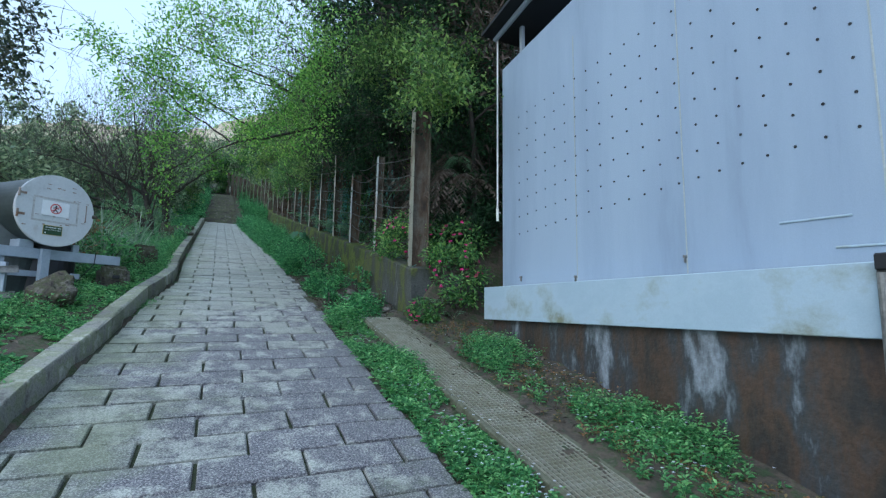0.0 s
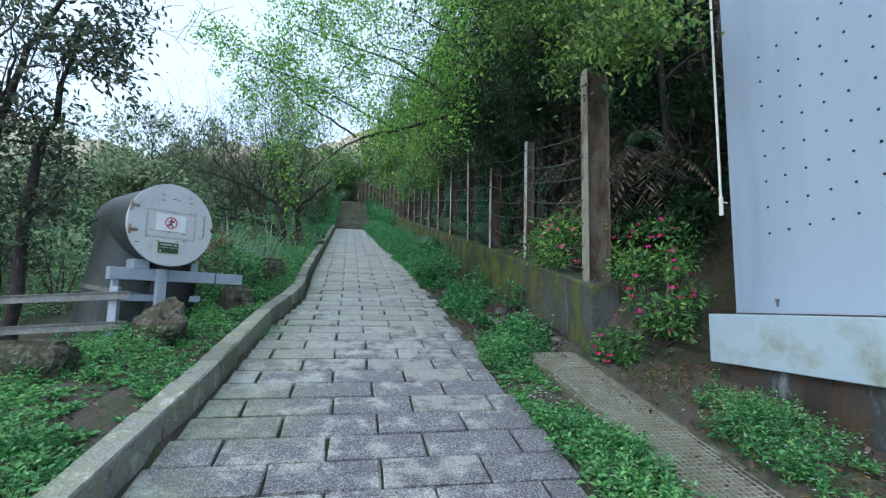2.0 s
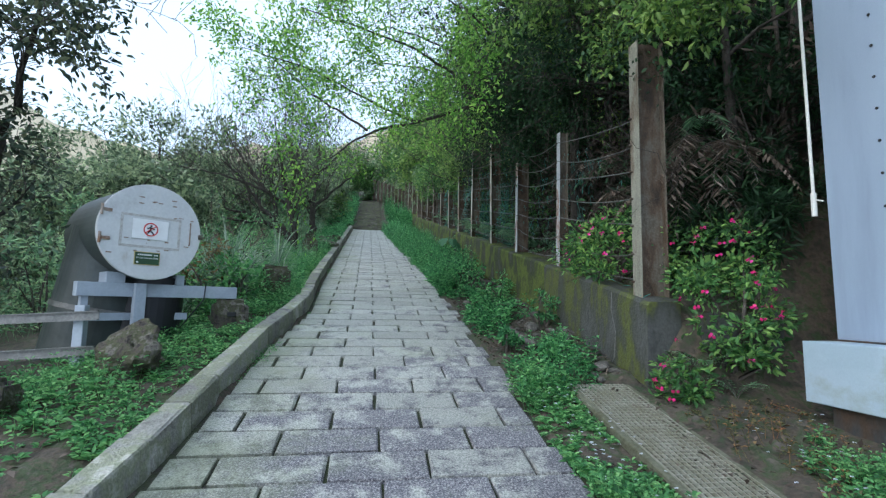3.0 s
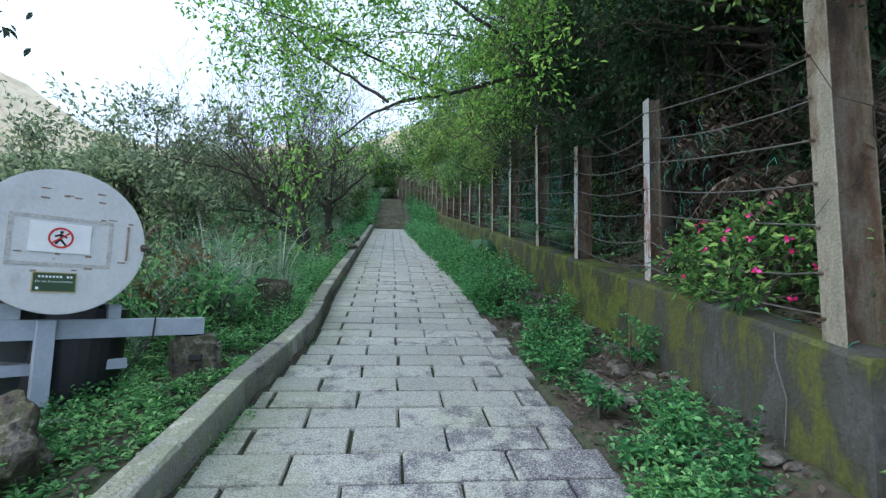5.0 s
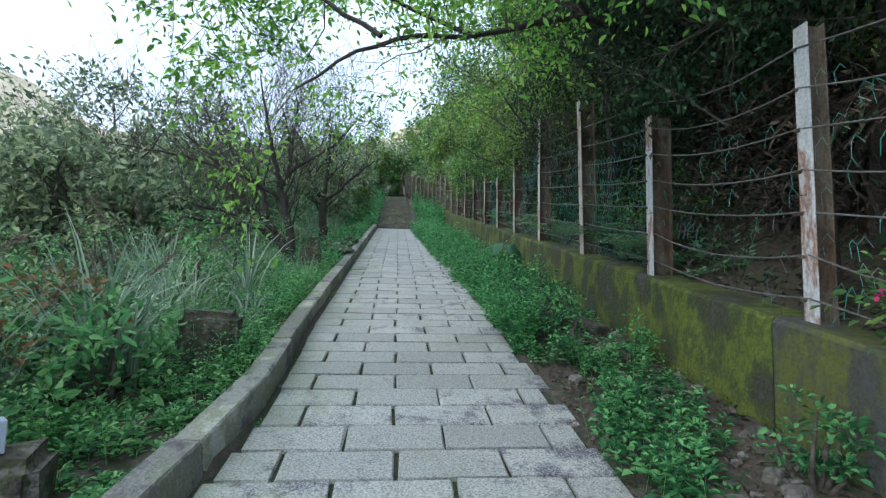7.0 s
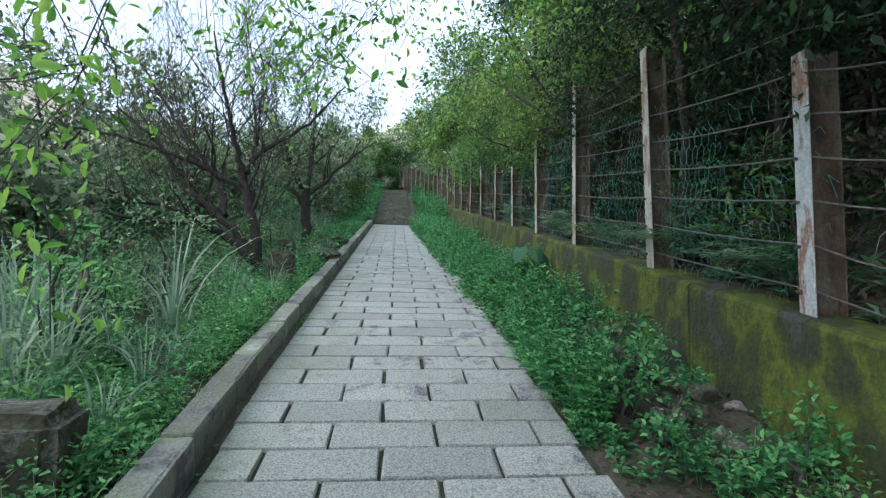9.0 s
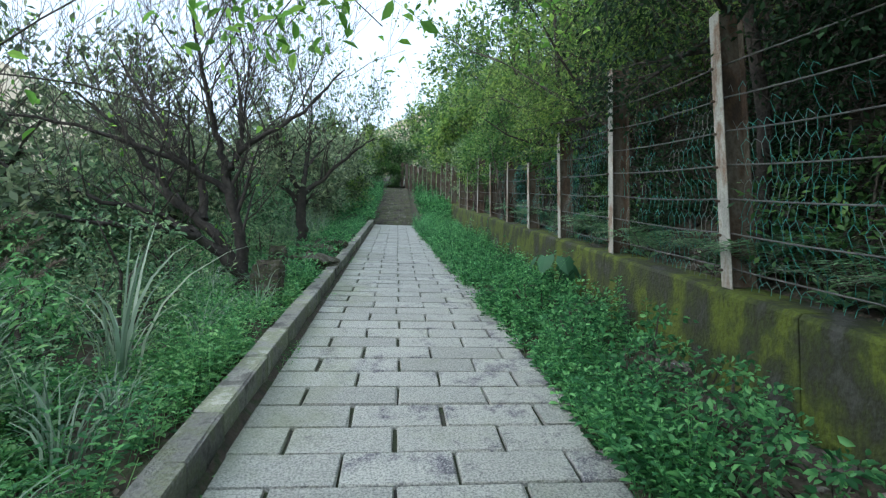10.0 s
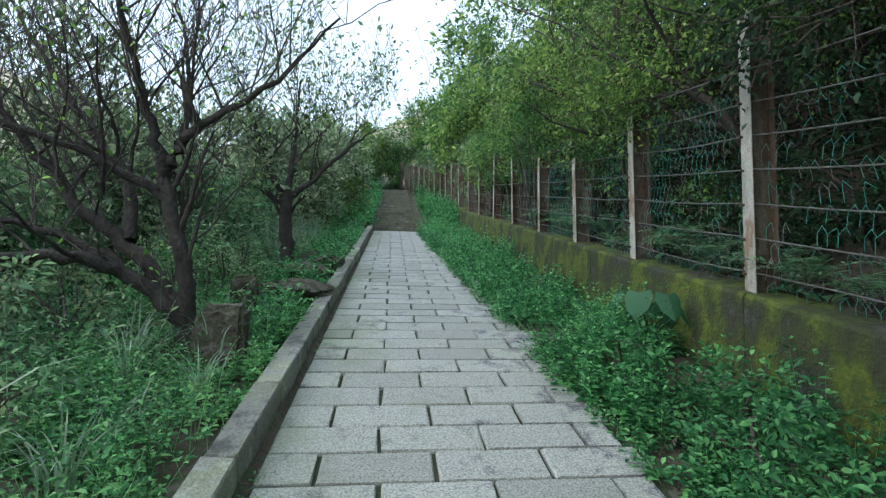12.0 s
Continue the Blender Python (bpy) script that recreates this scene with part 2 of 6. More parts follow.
M["rock"] = mat("rough_rock", [(0.02, 0.018, 0.016), (0.075, 0.062, 0.05), (0.055, 0.062, 0.025), (0.15, 0.135, 0.115), (0.05, 0.043, 0.036)], 9, 0.95, 1.0, 40)
M["pebble"] = mat("loose_stone", [(0.05, 0.047, 0.042), (0.13, 0.12, 0.105), (0.20, 0.185, 0.165)], 5, 0.95, 1.0, 40, per=("object", 0.6, 1.3))
M["leaf_spring"] = leaf_mat("leaf_spring", (0.12, 0.28, 0.045), (0.22, 0.46, 0.08), (0.40, 0.63, 0.12), glow=0.55)
M["leaf_mid"] = leaf_mat("leaf_mid", (0.03, 0.09, 0.03), (0.075, 0.18, 0.055), (0.18, 0.31, 0.08), rough=0.35, glow=0.4)
# darkened further so the leaf colour carries the deep shade of the bank
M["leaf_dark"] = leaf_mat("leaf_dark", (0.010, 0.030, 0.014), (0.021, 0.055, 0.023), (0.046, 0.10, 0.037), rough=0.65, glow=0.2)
M["leaf_weed"] = leaf_mat("leaf_weed", (0.026, 0.105, 0.042), (0.092, 0.275, 0.105), (0.25, 0.52, 0.19), glow=0.5)
M["leaf_twilight"] = leaf_mat("leaf_twilight", (0.03, 0.05, 0.035), (0.07, 0.10, 0.065), (0.16, 0.17, 0.09), rough=0.4, glow=0.4)
M["leaf_gloss"] = leaf_mat("leaf_gloss", (0.075, 0.115, 0.07), (0.19, 0.26, 0.145), (0.39, 0.44, 0.25), rough=0.32, glow=0.5)
M["leaf_sapling"] = leaf_mat("leaf_sapling", (0.07, 0.15, 0.085), (0.19, 0.33, 0.17), (0.40, 0.52, 0.26), rough=0.4, glow=0.5)
M["leaf_low"] = leaf_mat("leaf_low", (0.045, 0.15, 0.055), (0.145, 0.36, 0.13), (0.31, 0.52, 0.20), glow=0.5)
M["leaf_grass"] = leaf_mat("leaf_grass", (0.12, 0.20, 0.13), (0.25, 0.35, 0.25), (0.42, 0.48, 0.38), glow=0.4)
M["leaf_fern"] = leaf_mat("leaf_fern", (0.065, 0.165, 0.085), (0.17, 0.33, 0.165), (0.34, 0.50, 0.28), glow=0.5)
M["leaf_dry"] = leaf_mat("leaf_dry", (0.04, 0.030, 0.022), (0.085, 0.065, 0.05), (0.15, 0.12, 0.10), rough=0.9, glow=0.15)
M["dead_fern"] = leaf_mat("dead_fern", (0.09, 0.07, 0.055), (0.17, 0.135, 0.105), (0.26, 0.21, 0.17), rough=0.9, glow=0.25)
M["dark_wall"] = mat("dark_concrete", [(0.028, 0.03, 0.03), (0.075, 0.078, 0.074), (0.045, 0.048, 0.04), (0.085, 0.10, 0.018), (0.05, 0.055, 0.04), (0.12, 0.122, 0.11)], 2.2, 0.9, 0.7, 38, spread=(0.32, 0.72), stretch=0.4)
M["leaf_shrub"] = leaf_mat("leaf_shrub", (0.10, 0.18, 0.10), (0.235, 0.345, 0.185), (0.42, 0.50, 0.28), rough=0.35, glow=0.55)
M["petal"] = leaf_mat("petal", (0.55, 0.02, 0.12), (0.75, 0.03, 0.22), (0.80, 0.06, 0.35))
M["petal_white"] = leaf_mat("petal_white", (0.55, 0.58, 0.75), (0.68, 0.70, 0.80), (0.45, 0.5, 0.78))
M["leaf_flower"] = leaf_mat("leaf_flower", (0.045, 0.13, 0.045), (0.12, 0.27, 0.08), (0.30, 0.46, 0.12), glow=0.45)
M["leaf_broad"] = leaf_mat("leaf_broad", (0.02, 0.065, 0.035), (0.03, 0.095, 0.05), (0.05, 0.13, 0.065), rough=0.6)
M["leaf_red"] = leaf_mat("leaf_red", (0.10, 0.14, 0.05), (0.20, 0.16, 0.07), (0.32, 0.13, 0.06))
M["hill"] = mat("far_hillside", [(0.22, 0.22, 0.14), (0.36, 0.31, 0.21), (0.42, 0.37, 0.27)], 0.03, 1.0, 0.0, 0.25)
# faint warm emission stands in for sunlight on the far slopes
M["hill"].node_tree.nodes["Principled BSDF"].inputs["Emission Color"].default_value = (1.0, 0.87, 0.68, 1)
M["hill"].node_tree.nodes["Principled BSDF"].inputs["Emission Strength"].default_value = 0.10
M["white"] = plain("sign_white", (0.78, 0.78, 0.78), 0.4)
M["red"] = plain("sign_red", (0.55, 0.03, 0.03), 0.4)
M["black"] = plain("sign_black", (0.015, 0.015, 0.02), 0.4)
M["signgreen"] = plain("sign_green", (0.03, 0.07, 0.03), 0.4)
M["gold"] = plain("sign_gold", (0.45, 0.35, 0.12), 0.4)
M["pipewhite"] = plain("white_pipe", (0.62, 0.62, 0.58), 0.5)
M["rustspot"] = mat("rust_spots", [(0.35, 0.30, 0.26), (0.22, 0.12, 0.07)], 12, 0.8, 0.3, 60)
M["tape"] = mat("old_tape", [(0.42, 0.40, 0.37), (0.52, 0.50, 0.48), (0.30, 0.24, 0.19)], 14, 0.7, 0.1, 60, spread=(0.35, 0.75))
M["leaf_canopy"] = leaf_mat("leaf_canopy", (0.06, 0.14, 0.045), (0.16, 0.28, 0.075), (0.34, 0.45, 0.11), rough=0.35, glow=0.5)


# ---- mesh helpers ----
def part(name, bm, material, parent=None, label=""):
    me = bpy.data.meshes.new(name)
    bm.to_mesh(me)
    bm.free()
    me.materials.append(material)
    ob = new(name, me)
    if parent:
        ob.parent = parent
    return tagged(ob, label)


def np_part(name, verts, quads, material, parent=None, label="", smooth=False):
    """One mesh from numpy arrays of corners and four-sided faces."""
    me = bpy.data.meshes.new(name)
    verts = np.asarray(verts, dtype=np.float32).reshape(-1, 3)
    quads = np.asarray(quads, dtype=np.int32).reshape(-1, 4)
    me.vertices.add(len(verts))
    me.vertices.foreach_set("co", verts.ravel())
    me.loops.add(len(quads) * 4)
    me.loops.foreach_set("vertex_index", quads.ravel())
    me.polygons.add(len(quads))
    me.polygons.foreach_set("loop_start", np.arange(0, len(quads) * 4, 4, dtype=np.int32))
    if smooth:
        me.polygons.foreach_set("use_smooth", np.ones(len(quads), dtype=bool))
    me.update(calc_edges=True)
    me.materials.append(material)
    ob = new(name, me)
    if parent:
        ob.parent = parent
    return tagged(ob, label)


def thing(name, m, label, category, group="", kind=""):
    ob = new(name)
    ob.empty_display_size = 0.1
    ob.matrix_world = m if isinstance(m, Matrix) else Matrix.Translation(m)
    return tagged(ob, label, category, group, kind)


def box(bm, c, s, m=None, bevel=0.0):
    """A box with centre c and size s, put into bm."""
    t = bmesh.new()
    bmesh.ops.create_cube(t, size=1)
    bmesh.ops.scale(t, vec=s, verts=t.verts)
    if bevel:
        bmesh.ops.bevel(t, geom=t.edges[:], offset=bevel, segments=1, affect="EDGES")
    bmesh.ops.translate(t, vec=c, verts=t.verts)
    if m is not None:
        bmesh.ops.transform(t, matrix=m, verts=t.verts)
    tmp = bpy.data.meshes.new("tmp")
    t.to_mesh(tmp)
    t.free()
    bm.from_mesh(tmp)
    bpy.data.meshes.remove(tmp)
    return bm


def cyl(bm, a, b, r, seg=16, r2=None):
    """A round bar from a to b."""
    a, b = Vector(a), Vector(b)
    q = (b - a).to_track_quat("Z", "Y").to_matrix().to_4x4()
    m = Matrix.Translation((a + b) / 2) @ q
    bmesh.ops.create_cone(bm, cap_ends=True, segments=seg, radius1=r, radius2=r if r2 is None else r2, depth=(b - a).length, matrix=m)
    return bm


def tubes(lines, sides=5):
    """Corners and faces of tapered tubes along lines of (points, radii)."""
    V, Q, base = [], [], 0
    ang = np.linspace(0, 2 * np.pi, sides, endpoint=False)
    ca, sa = np.cos(ang), np.sin(ang)
    for pts, rad in lines:
        p = np.asarray(pts, dtype=float)
        r = np.asarray(rad, dtype=float)
        d = np.gradient(p, axis=0)
        d /= np.linalg.norm(d, axis=1, keepdims=True) + 1e-9
        ref = np.where(np.abs(d[:, 2:3]) > 0.9, np.array([[1.0, 0, 0]]), np.array([[0, 0, 1.0]]))
        u = np.cross(d, ref)
        u /= np.linalg.norm(u, axis=1, keepdims=True) + 1e-9
        w = np.cross(d, u)
        ring = p[:, None, :] + r[:, None, None] * (u[:, None, :] * ca[None, :, None] + w[:, None, :] * sa[None, :, None])
        n = len(p)
        V.append(ring.reshape(-1, 3))
        i = np.arange(n - 1)[:, None] * sides
        k = np.arange(sides)[None, :]
        k2 = (k + 1) % sides
        Q.append((np.stack([i + k, i + k2, i + sides + k2, i + sides + k], axis=-1) + base).reshape(-1, 4))
        base += n * sides
    return np.concatenate(V), np.concatenate(Q)


def unit(v):
    return v / (np.linalg.norm(v, axis=-1, keepdims=True) + 1e-9)


def leaves(rng, P, size, along=None, up=0.6, width=0.45, fold=0.25, fine=False, droop=0.0):
    """Folded leaf blades rooted at P. along: the way each one grows; up: how far its face turns to the sky."""
    n = len(P)
    size = np.asarray(size) * np.ones(n)
    d = rng.normal(size=(n, 3)) if along is None else along + rng.normal(size=(n, 3)) * 0.45
    d[:, 2] -= droop
    d = unit(d)
    nr = rng.normal(size=(n, 3)) * (1 - up)
    nr[:, 2] += up
    s = unit(np.cross(d, nr))
    nn = np.cross(s, d)
    L, W = size[:, None], (size * width)[:, None]
    lift = nn * W * fold
    if fine:
        a = P
        b = P + d * L * 0.3 + s * W * 0.45 + lift
        c = P + d * L * 0.65 + s * W * 0.42 + lift
        e = P + d * L - nn * L * 0.12
        f = P + d * L * 0.65 - s * W * 0.42 + lift
        g = P + d * L * 0.3 - s * W * 0.45 + lift
        V = np.stack([a, b, c, e, f, g], axis=1).reshape(-1, 3)
        i = np.arange(n)[:, None] * 6
        Q = np.concatenate([i + [[0, 1, 2, 3]], i + [[0, 3, 4, 5]]])
    else:
        V = np.stack([P, P + d * L * 0.5 + s * W * 0.5 + lift, P + d * L, P + d * L * 0.5 - s * W * 0.5 + lift], axis=1).reshape(-1, 3)
        Q = np.arange(n)[:, None] * 4 + [[0, 1, 2, 3]]
    return V, Q


def grow(rng, start, way, length, radius, depth, lines, tips, spread=0.7, lift=0.15, kids=4, wiggle=0.18, shrink=0.62, curve=None):
    """One limb with its side branches; fills lines with (points, radii) and tips with twig points."""
    n = 7 if depth > 1 else 5
    p, d = np.array(start, float), unit(np.array(way, float))
    pts, rad = [p.copy()], [radius]
    for i in range(1, n):
        d = unit(d + rng.normal(size=3) * wiggle + np.array([0, 0, lift * 0.3]))
        p = p + d * length / (n - 1)
        pts.append(p.copy())
        rad.append(max(0.003, radius * (1 - 0.75 * i / (n - 1))))
    lines.append((pts, rad))
    if depth == 0:
        tips.extend((q, d) for q in pts[1:])
        return
    if depth == 1:
        tips.extend((q, d) for q in pts[-2:])
    for k in range(kids):
        f = 0.3 + 0.7 * (k + rng.random()) / kids
        i = min(n - 2, int(f * (n - 1)))
        q = np.array(pts[i]) + (np.array(pts[i + 1]) - np.array(pts[i])) * rng.random()
        side = unit(rng.normal(size=3))
        if lift > 0.25:
            side[2] = abs(side[2]) * 0.6
        w = unit(d * (1 - spread) + side * spread + np.array([0, 0, lift]))
        grow(rng, q, w, length * shrink * (0.7 + 0.6 * rng.random()), rad[i] * 0.6, depth - 1, lines, tips, spread, lift, kids, wiggle, shrink)


def bough(rng, pts, r0, r1, lines, tips, depth=2, kids=7, reach=1.2, lift=0.1, spread=0.7):
    """A limb along given points, smoothed, with side branches on its outer part."""
    p = np.array(pts, float)
    s = np.linspace(0, len(p) - 1, len(p) * 4)
    q = np.stack([np.interp(s, np.arange(len(p)), p[:, k]) for k in range(3)], axis=-1)
    for _ in range(3):
        q[1:-1] = (q[:-2] + 2 * q[1:-1] + q[2:]) / 4
    q[1:-1] += rng.normal(size=(len(q) - 2, 3)) * 0.015
    rad = np.linspace(r0, r1, len(q))
    lines.append((q, rad))
    for k in range(kids):
        f = 0.25 + 0.75 * (k + rng.random()) / kids
        i = min(len(q) - 2, int(f * (len(q) - 1)))
        d = unit(q[i + 1] - q[i])
        side = unit(rng.normal(size=3))
        if lift > 0.25:
            side[2] = abs(side[2]) * 0.6
        w = unit(d * (1 - spread) + side * spread + np.array([0, 0, lift]))
        grow(rng, q[i], w, reach * (0.6 + 0.7 * rng.random()), rad[i] * 0.42, depth, lines, tips, 0.65, lift, 4, 0.2, 0.62)


def path_z(y):
    return -0.10 + 0.2134 * y


def slope_z(y):
    """The long rise of the hill, beside the path and the stairs."""
    y = np.asarray(y, float)
    return np.where(y < 29, path_z(y), path_z(29) + (y - 29) * 0.325)


def tree(name, base, limbs, seed, leafmat, per_tip, leaf, label, bark="bark", depth=2, kids=4, spread=0.7, lift=0.15, shrink=0.62, clump=0.12, group="", fine=False, droop=0.2, wiggle=0.18, boughs=(), rise=0.1, leafy_to=99.0):
    """limbs: (start, way, length, radius) from the base. Trunk and limbs one part, leaves another."""
    rng = np.random.default_rng(seed)
    t = thing(name, base, label, "tree" if "tree" in name else "shrub", group)
    lines, tips = [], []
    for s, w, ln, r in limbs:
        grow(rng, s, w, ln, r, depth, lines, tips, spread, lift, kids, wiggle, shrink)
    for pts, r0, r1, kd, reach in boughs:
        bough(rng, np.array(pts) - np.array(base), r0, r1, lines, tips, 2, kd, reach, rise)
    def clear(p):
        """Boughs are cut back where they would hang before the retaining wall."""
        w = np.asarray(p) + np.array(base)
        return ~((w[..., 0] > 1.2) & (w[..., 0] < 2.95) & (w[..., 2] < slope_z(w[..., 1]) + 2.15))
    lines = [x for x in lines if clear(x[0]).all()]
    tips = [x for x in tips if clear(x[0])]
    thick = [x for x in lines if x[1][0] > 0.018]
    thin = [x for x in lines if x[1][0] <= 0.018]
    if thick:
        np_part("trunk", *tubes(thick, 8), M[bark], t, smooth=True)
    if thin:
        np_part("branchwork", *tubes(thin, 3), M["bark"], t)["kind"] = "stuff"
    if per_tip:
        q = np.array([a for a, _ in tips])
        w = np.array([b for _, b in tips])
        near = q[:, 0] + base[0] < leafy_to
        q, w = q[near], w[near]
        if per_tip >= 3:
            c = q + np.array(base)
            m = np.sin(c[:, 0] * 5.1 + 1.7 * np.sin(c[:, 2] * 3.3)) + np.sin(c[:, 1] * 4.7 + 1.5 * np.sin(c[:, 0] * 2.9)) + np.sin(c[:, 2] * 5.7 + 1.6 * np.sin(c[:, 1] * 3.1))
            q, w = q[m > -0.25], w[m > -0.25]
            per_tip = int(per_tip * 1.6)
        k = np.repeat(np.arange(len(q)), per_tip) if per_tip >= 1 else np.flatnonzero(rng.random(len(q)) < per_tip)
        P = q[k] + rng.normal(size=(len(k), 3)) * clump
        np_part("crown", *leaves(rng, P, leaf * (0.6 + 0.8 * rng.random(len(k))), w[k] + rng.normal(size=(len(k), 3)), fine=fine, droop=droop), M[leafmat], t)
    return t


def bush(name, base, radii, seed, leafmat, n, leaf, label, clumps=30, group="", height=None, cat="shrub", fine=False, flat=0.6, stems=7, hollow=0.55, tight=0.2, slim=0.45):
    """A shrub: bent stems from the ground and uneven clumps of leaves round them."""
    rng = np.random.default_rng(seed)
    t = thing(name, base, label, cat, group)
    R = np.array(radii)
    h = height if height is not None else R[2]
    u = unit(rng.normal(size=(clumps, 3)))
    C = u * R * (hollow + (1.08 - hollow) * rng.random((clumps, 1)) ** 0.5) + [0, 0, h]
    C[:, 2] = np.maximum(C[:, 2], 0.12)
    big = (tight + 0.2 * rng.random(clumps)) * R.mean()
    lines = []
    for i in rng.choice(clumps, min(stems, clumps), replace=False):
        m = C[i] * [0.35, 0.35, 0.55] + rng.normal(size=3) * 0.06
        lines.append(([[0.1 * C[i][0], 0.1 * C[i][1], -0.1], m, C[i]], [0.016 + 0.008 * R[2], 0.012 + 0.004 * R[2], 0.005]))
    for ln in lines:
        np_part("stem", *tubes([ln], 5), M["bark"], t)
    k = rng.integers(0, clumps, n)
    off = rng.normal(size=(n, 3)) * big[k][:, None] * [0.6, 0.6, 0.6 * flat]
    P = C[k] + off
    P[:, 2] = np.maximum(P[:, 2], 0.03)
    np_part("crown", *leaves(rng, P, leaf * (0.6 + 0.8 * rng.random(n)), unit(off) + [0, 0, 0.1], fine=fine, width=slim), M[leafmat], t)
    return t


# ---- the lie of the land ----
EDGE_Y = [-6, 3.0, 4.5, 6.0, 8.0, 9.0, 9.7, 10.6, 12.0, 40.0]
EDGE_X = [-1.35, -1.17, -1.10, -0.96, -0.85, -0.71, -0.61, -0.63, -0.68, -0.68]


def edge(y):
    """The path's edge on the valley side."""
    return np.interp(y, EDGE_Y, EDGE_X)


def land(x, y):
    """Height of the ground, without the paving."""
    x, y = np.asarray(x, float), np.asarray(y, float)
    s = np.where(y < 45, slope_z(y), slope_z(45) + (y - 45) * 0.25)
    off = edge(np.clip(y, -6, 40)) - 0.2 - x
    low = np.interp(off, [-5, 0, 0.3, 1.0, 2.2, 4, 8, 20, 60], [-0.06, 0.05, 0.10, 0.05, -0.12, -0.5, -2.2, -5.5, -14])
    high = np.interp(off, [-5, 0, 0.3, 0.8, 2.2, 4, 8, 20, 60], [-0.06, 0.06, 0.10, 0.10, 0.0, -0.35, -1.9, -5.5, -14])
    up = np.clip((y - 9) / 4, 0, 1)
    left = low * (1 - up) + high * up
    mid = np.where(x > 1.45, np.interp(x, [1.45, 1.6, 2.1, 2.6, 3.6], [-0.03, 0.0, 0.02, 0.10, 0.12]), -0.06)
    bank = np.interp(x, [2.7, 2.95, 3.4, 4.2, 6, 9, 14, 40], [0.05, 0.80, 0.92, 1.5, 3.6, 6.5, 10, 20])
    house = np.interp(x, [2.6, 3.6, 8.5, 12, 40], [0.10, 0.12, 0.12, 5.0, 20])
    k = np.clip((y - 6.35) / 0.5, 0, 1)
    right = bank * k + house * (1 - k)
    h = np.where(x < edge(np.clip(y, -6, 40)) - 0.05, left, np.where(x > 2.68, right, mid))
    return s + h


def build_ground():
    def steps(parts):
        return np.concatenate([np.linspace(a, b, n, endpoint=False) for a, b, n in parts])
    xs = np.concatenate([steps([(-160, -30, 14), (-30, -8, 16), (-8, -2, 24), (-2, -0.4, 14), (-0.4, 1.4, 4), (1.4, 3.6, 22), (3.6, 9, 16), (9, 40, 10)]), [40, 120]])
    ys = np.concatenate([steps([(-60, -8, 8), (-8, 0, 10), (0, 20, 100), (20, 45, 70), (45, 160, 20)]), [160.0]])
    X, Y = np.meshgrid(xs, ys)
    Z = land(X, Y)
    rng = np.random.default_rng(4)
    near = (np.abs(X - 0.4) > 1.1)
    Z = Z + near * rng.normal(size=Z.shape) * np.where(np.abs(X) < 6, 0.018, 0.15)
    V = np.stack([X, Y, Z], axis=-1).reshape(-1, 3)
    w = len(xs)
    i = (np.arange(len(ys) - 1)[:, None] * w + np.arange(w - 1)[None, :]).reshape(-1)
    Q = np.stack([i, i + 1, i + w + 1, i + w], axis=-1)
    g = np_part("ground", V, Q, M["soil"], smooth=True)
    tagged(g, "damp brown soil with moss and leaf litter", "ground", kind="structure")


build_ground()


def build_hills():
    """Far slopes that close the valley; their sunlight is put in as warm emission."""
    rng = np.random.default_rng(7)
    az = np.radians(np.linspace(-75, 100, 120))
    el = np.interp(np.degrees(az), [-75, -50, -20, 0, 3, 12, 22, 30, 37, 45, 60, 100], [16, 22, 24, 20, 18.0, 16.5, 15, 16.5, 19.8, 23, 24, 20])
    el = el + np.interp(np.arange(120), np.arange(0, 120, 4), rng.normal(size=30) * 0.5)
    rows = []
    for f in np.linspace(0, 1, 14):
        R = 180 + 120 * f
        h = np.tan(np.radians(el)) * R * f ** 0.8 - 60 * (1 - f) + rng.normal(size=120) * 1.5 * f
        rows.append(np.stack([-np.sin(az) * R, np.cos(az) * R, h + 2.5], axis=-1))
    V = np.array(rows).reshape(-1, 3)
    i = (np.arange(13)[:, None] * 120 + np.arange(119)[None, :]).reshape(-1)
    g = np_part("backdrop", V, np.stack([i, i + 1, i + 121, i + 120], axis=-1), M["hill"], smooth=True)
    tagged(g, "distant grassy hillside, its late warm light put in as a glow", "hill", kind="structure")


build_hills()


# ---- retaining wall, kerb, gutter, stairs ----
def build_wall():
    wall = thing("wall_retaining", (2.8, 6.7, path_z(6.7)), "mossy stained concrete retaining wall beside the path", "wall", kind="structure")
    cuts = [6.7, 9.25, 11.9, 14.6, 17.4, 20.2, 23.0, 26.0, 29.0, 33.0]
    for a, b in zip(cuts, cuts[1:]):
        bm = bmesh.new()
        n = 8
        rows = []
        for i in range(n + 1):
            y = a + 0.012 + (b - a - 0.012) * i / n
            z = float(slope_z(y))
            j = 0.012 * noise.noise((y * 1.7, 3.1, 0))
            x0 = 2.65 + j
            rows.append([bm.verts.new((px - 2.8, y - 6.7, pz - path_z(6.7))) for px, pz in ((x0 - 0.03, z - 0.5), (x0, z + 0.79 + j), (x0 + 0.025, z + 0.82 + j), (2.97, z + 0.83 - j), (2.97, z - 0.5))])
        for r, s in zip(rows, rows[1:]):
            for k in range(4):
                bm.faces.new((r[k], s[k], s[k + 1], r[k + 1]))
        bm.faces.new(rows[0])
        bm.faces.new(rows[-1][::-1])
        part("wall_segment", bm, M["dark_wall"] if a < 9 else M["moss_wall"], wall)
    # the end that turns back towards the building
    bm = bmesh.new()
    box(bm, (0.66, -0.1, 0.13), (0.72, 0.22, 1.22), bevel=0.02)
    part("return_wall", bm, M["dark_wall"], wall)


build_wall()


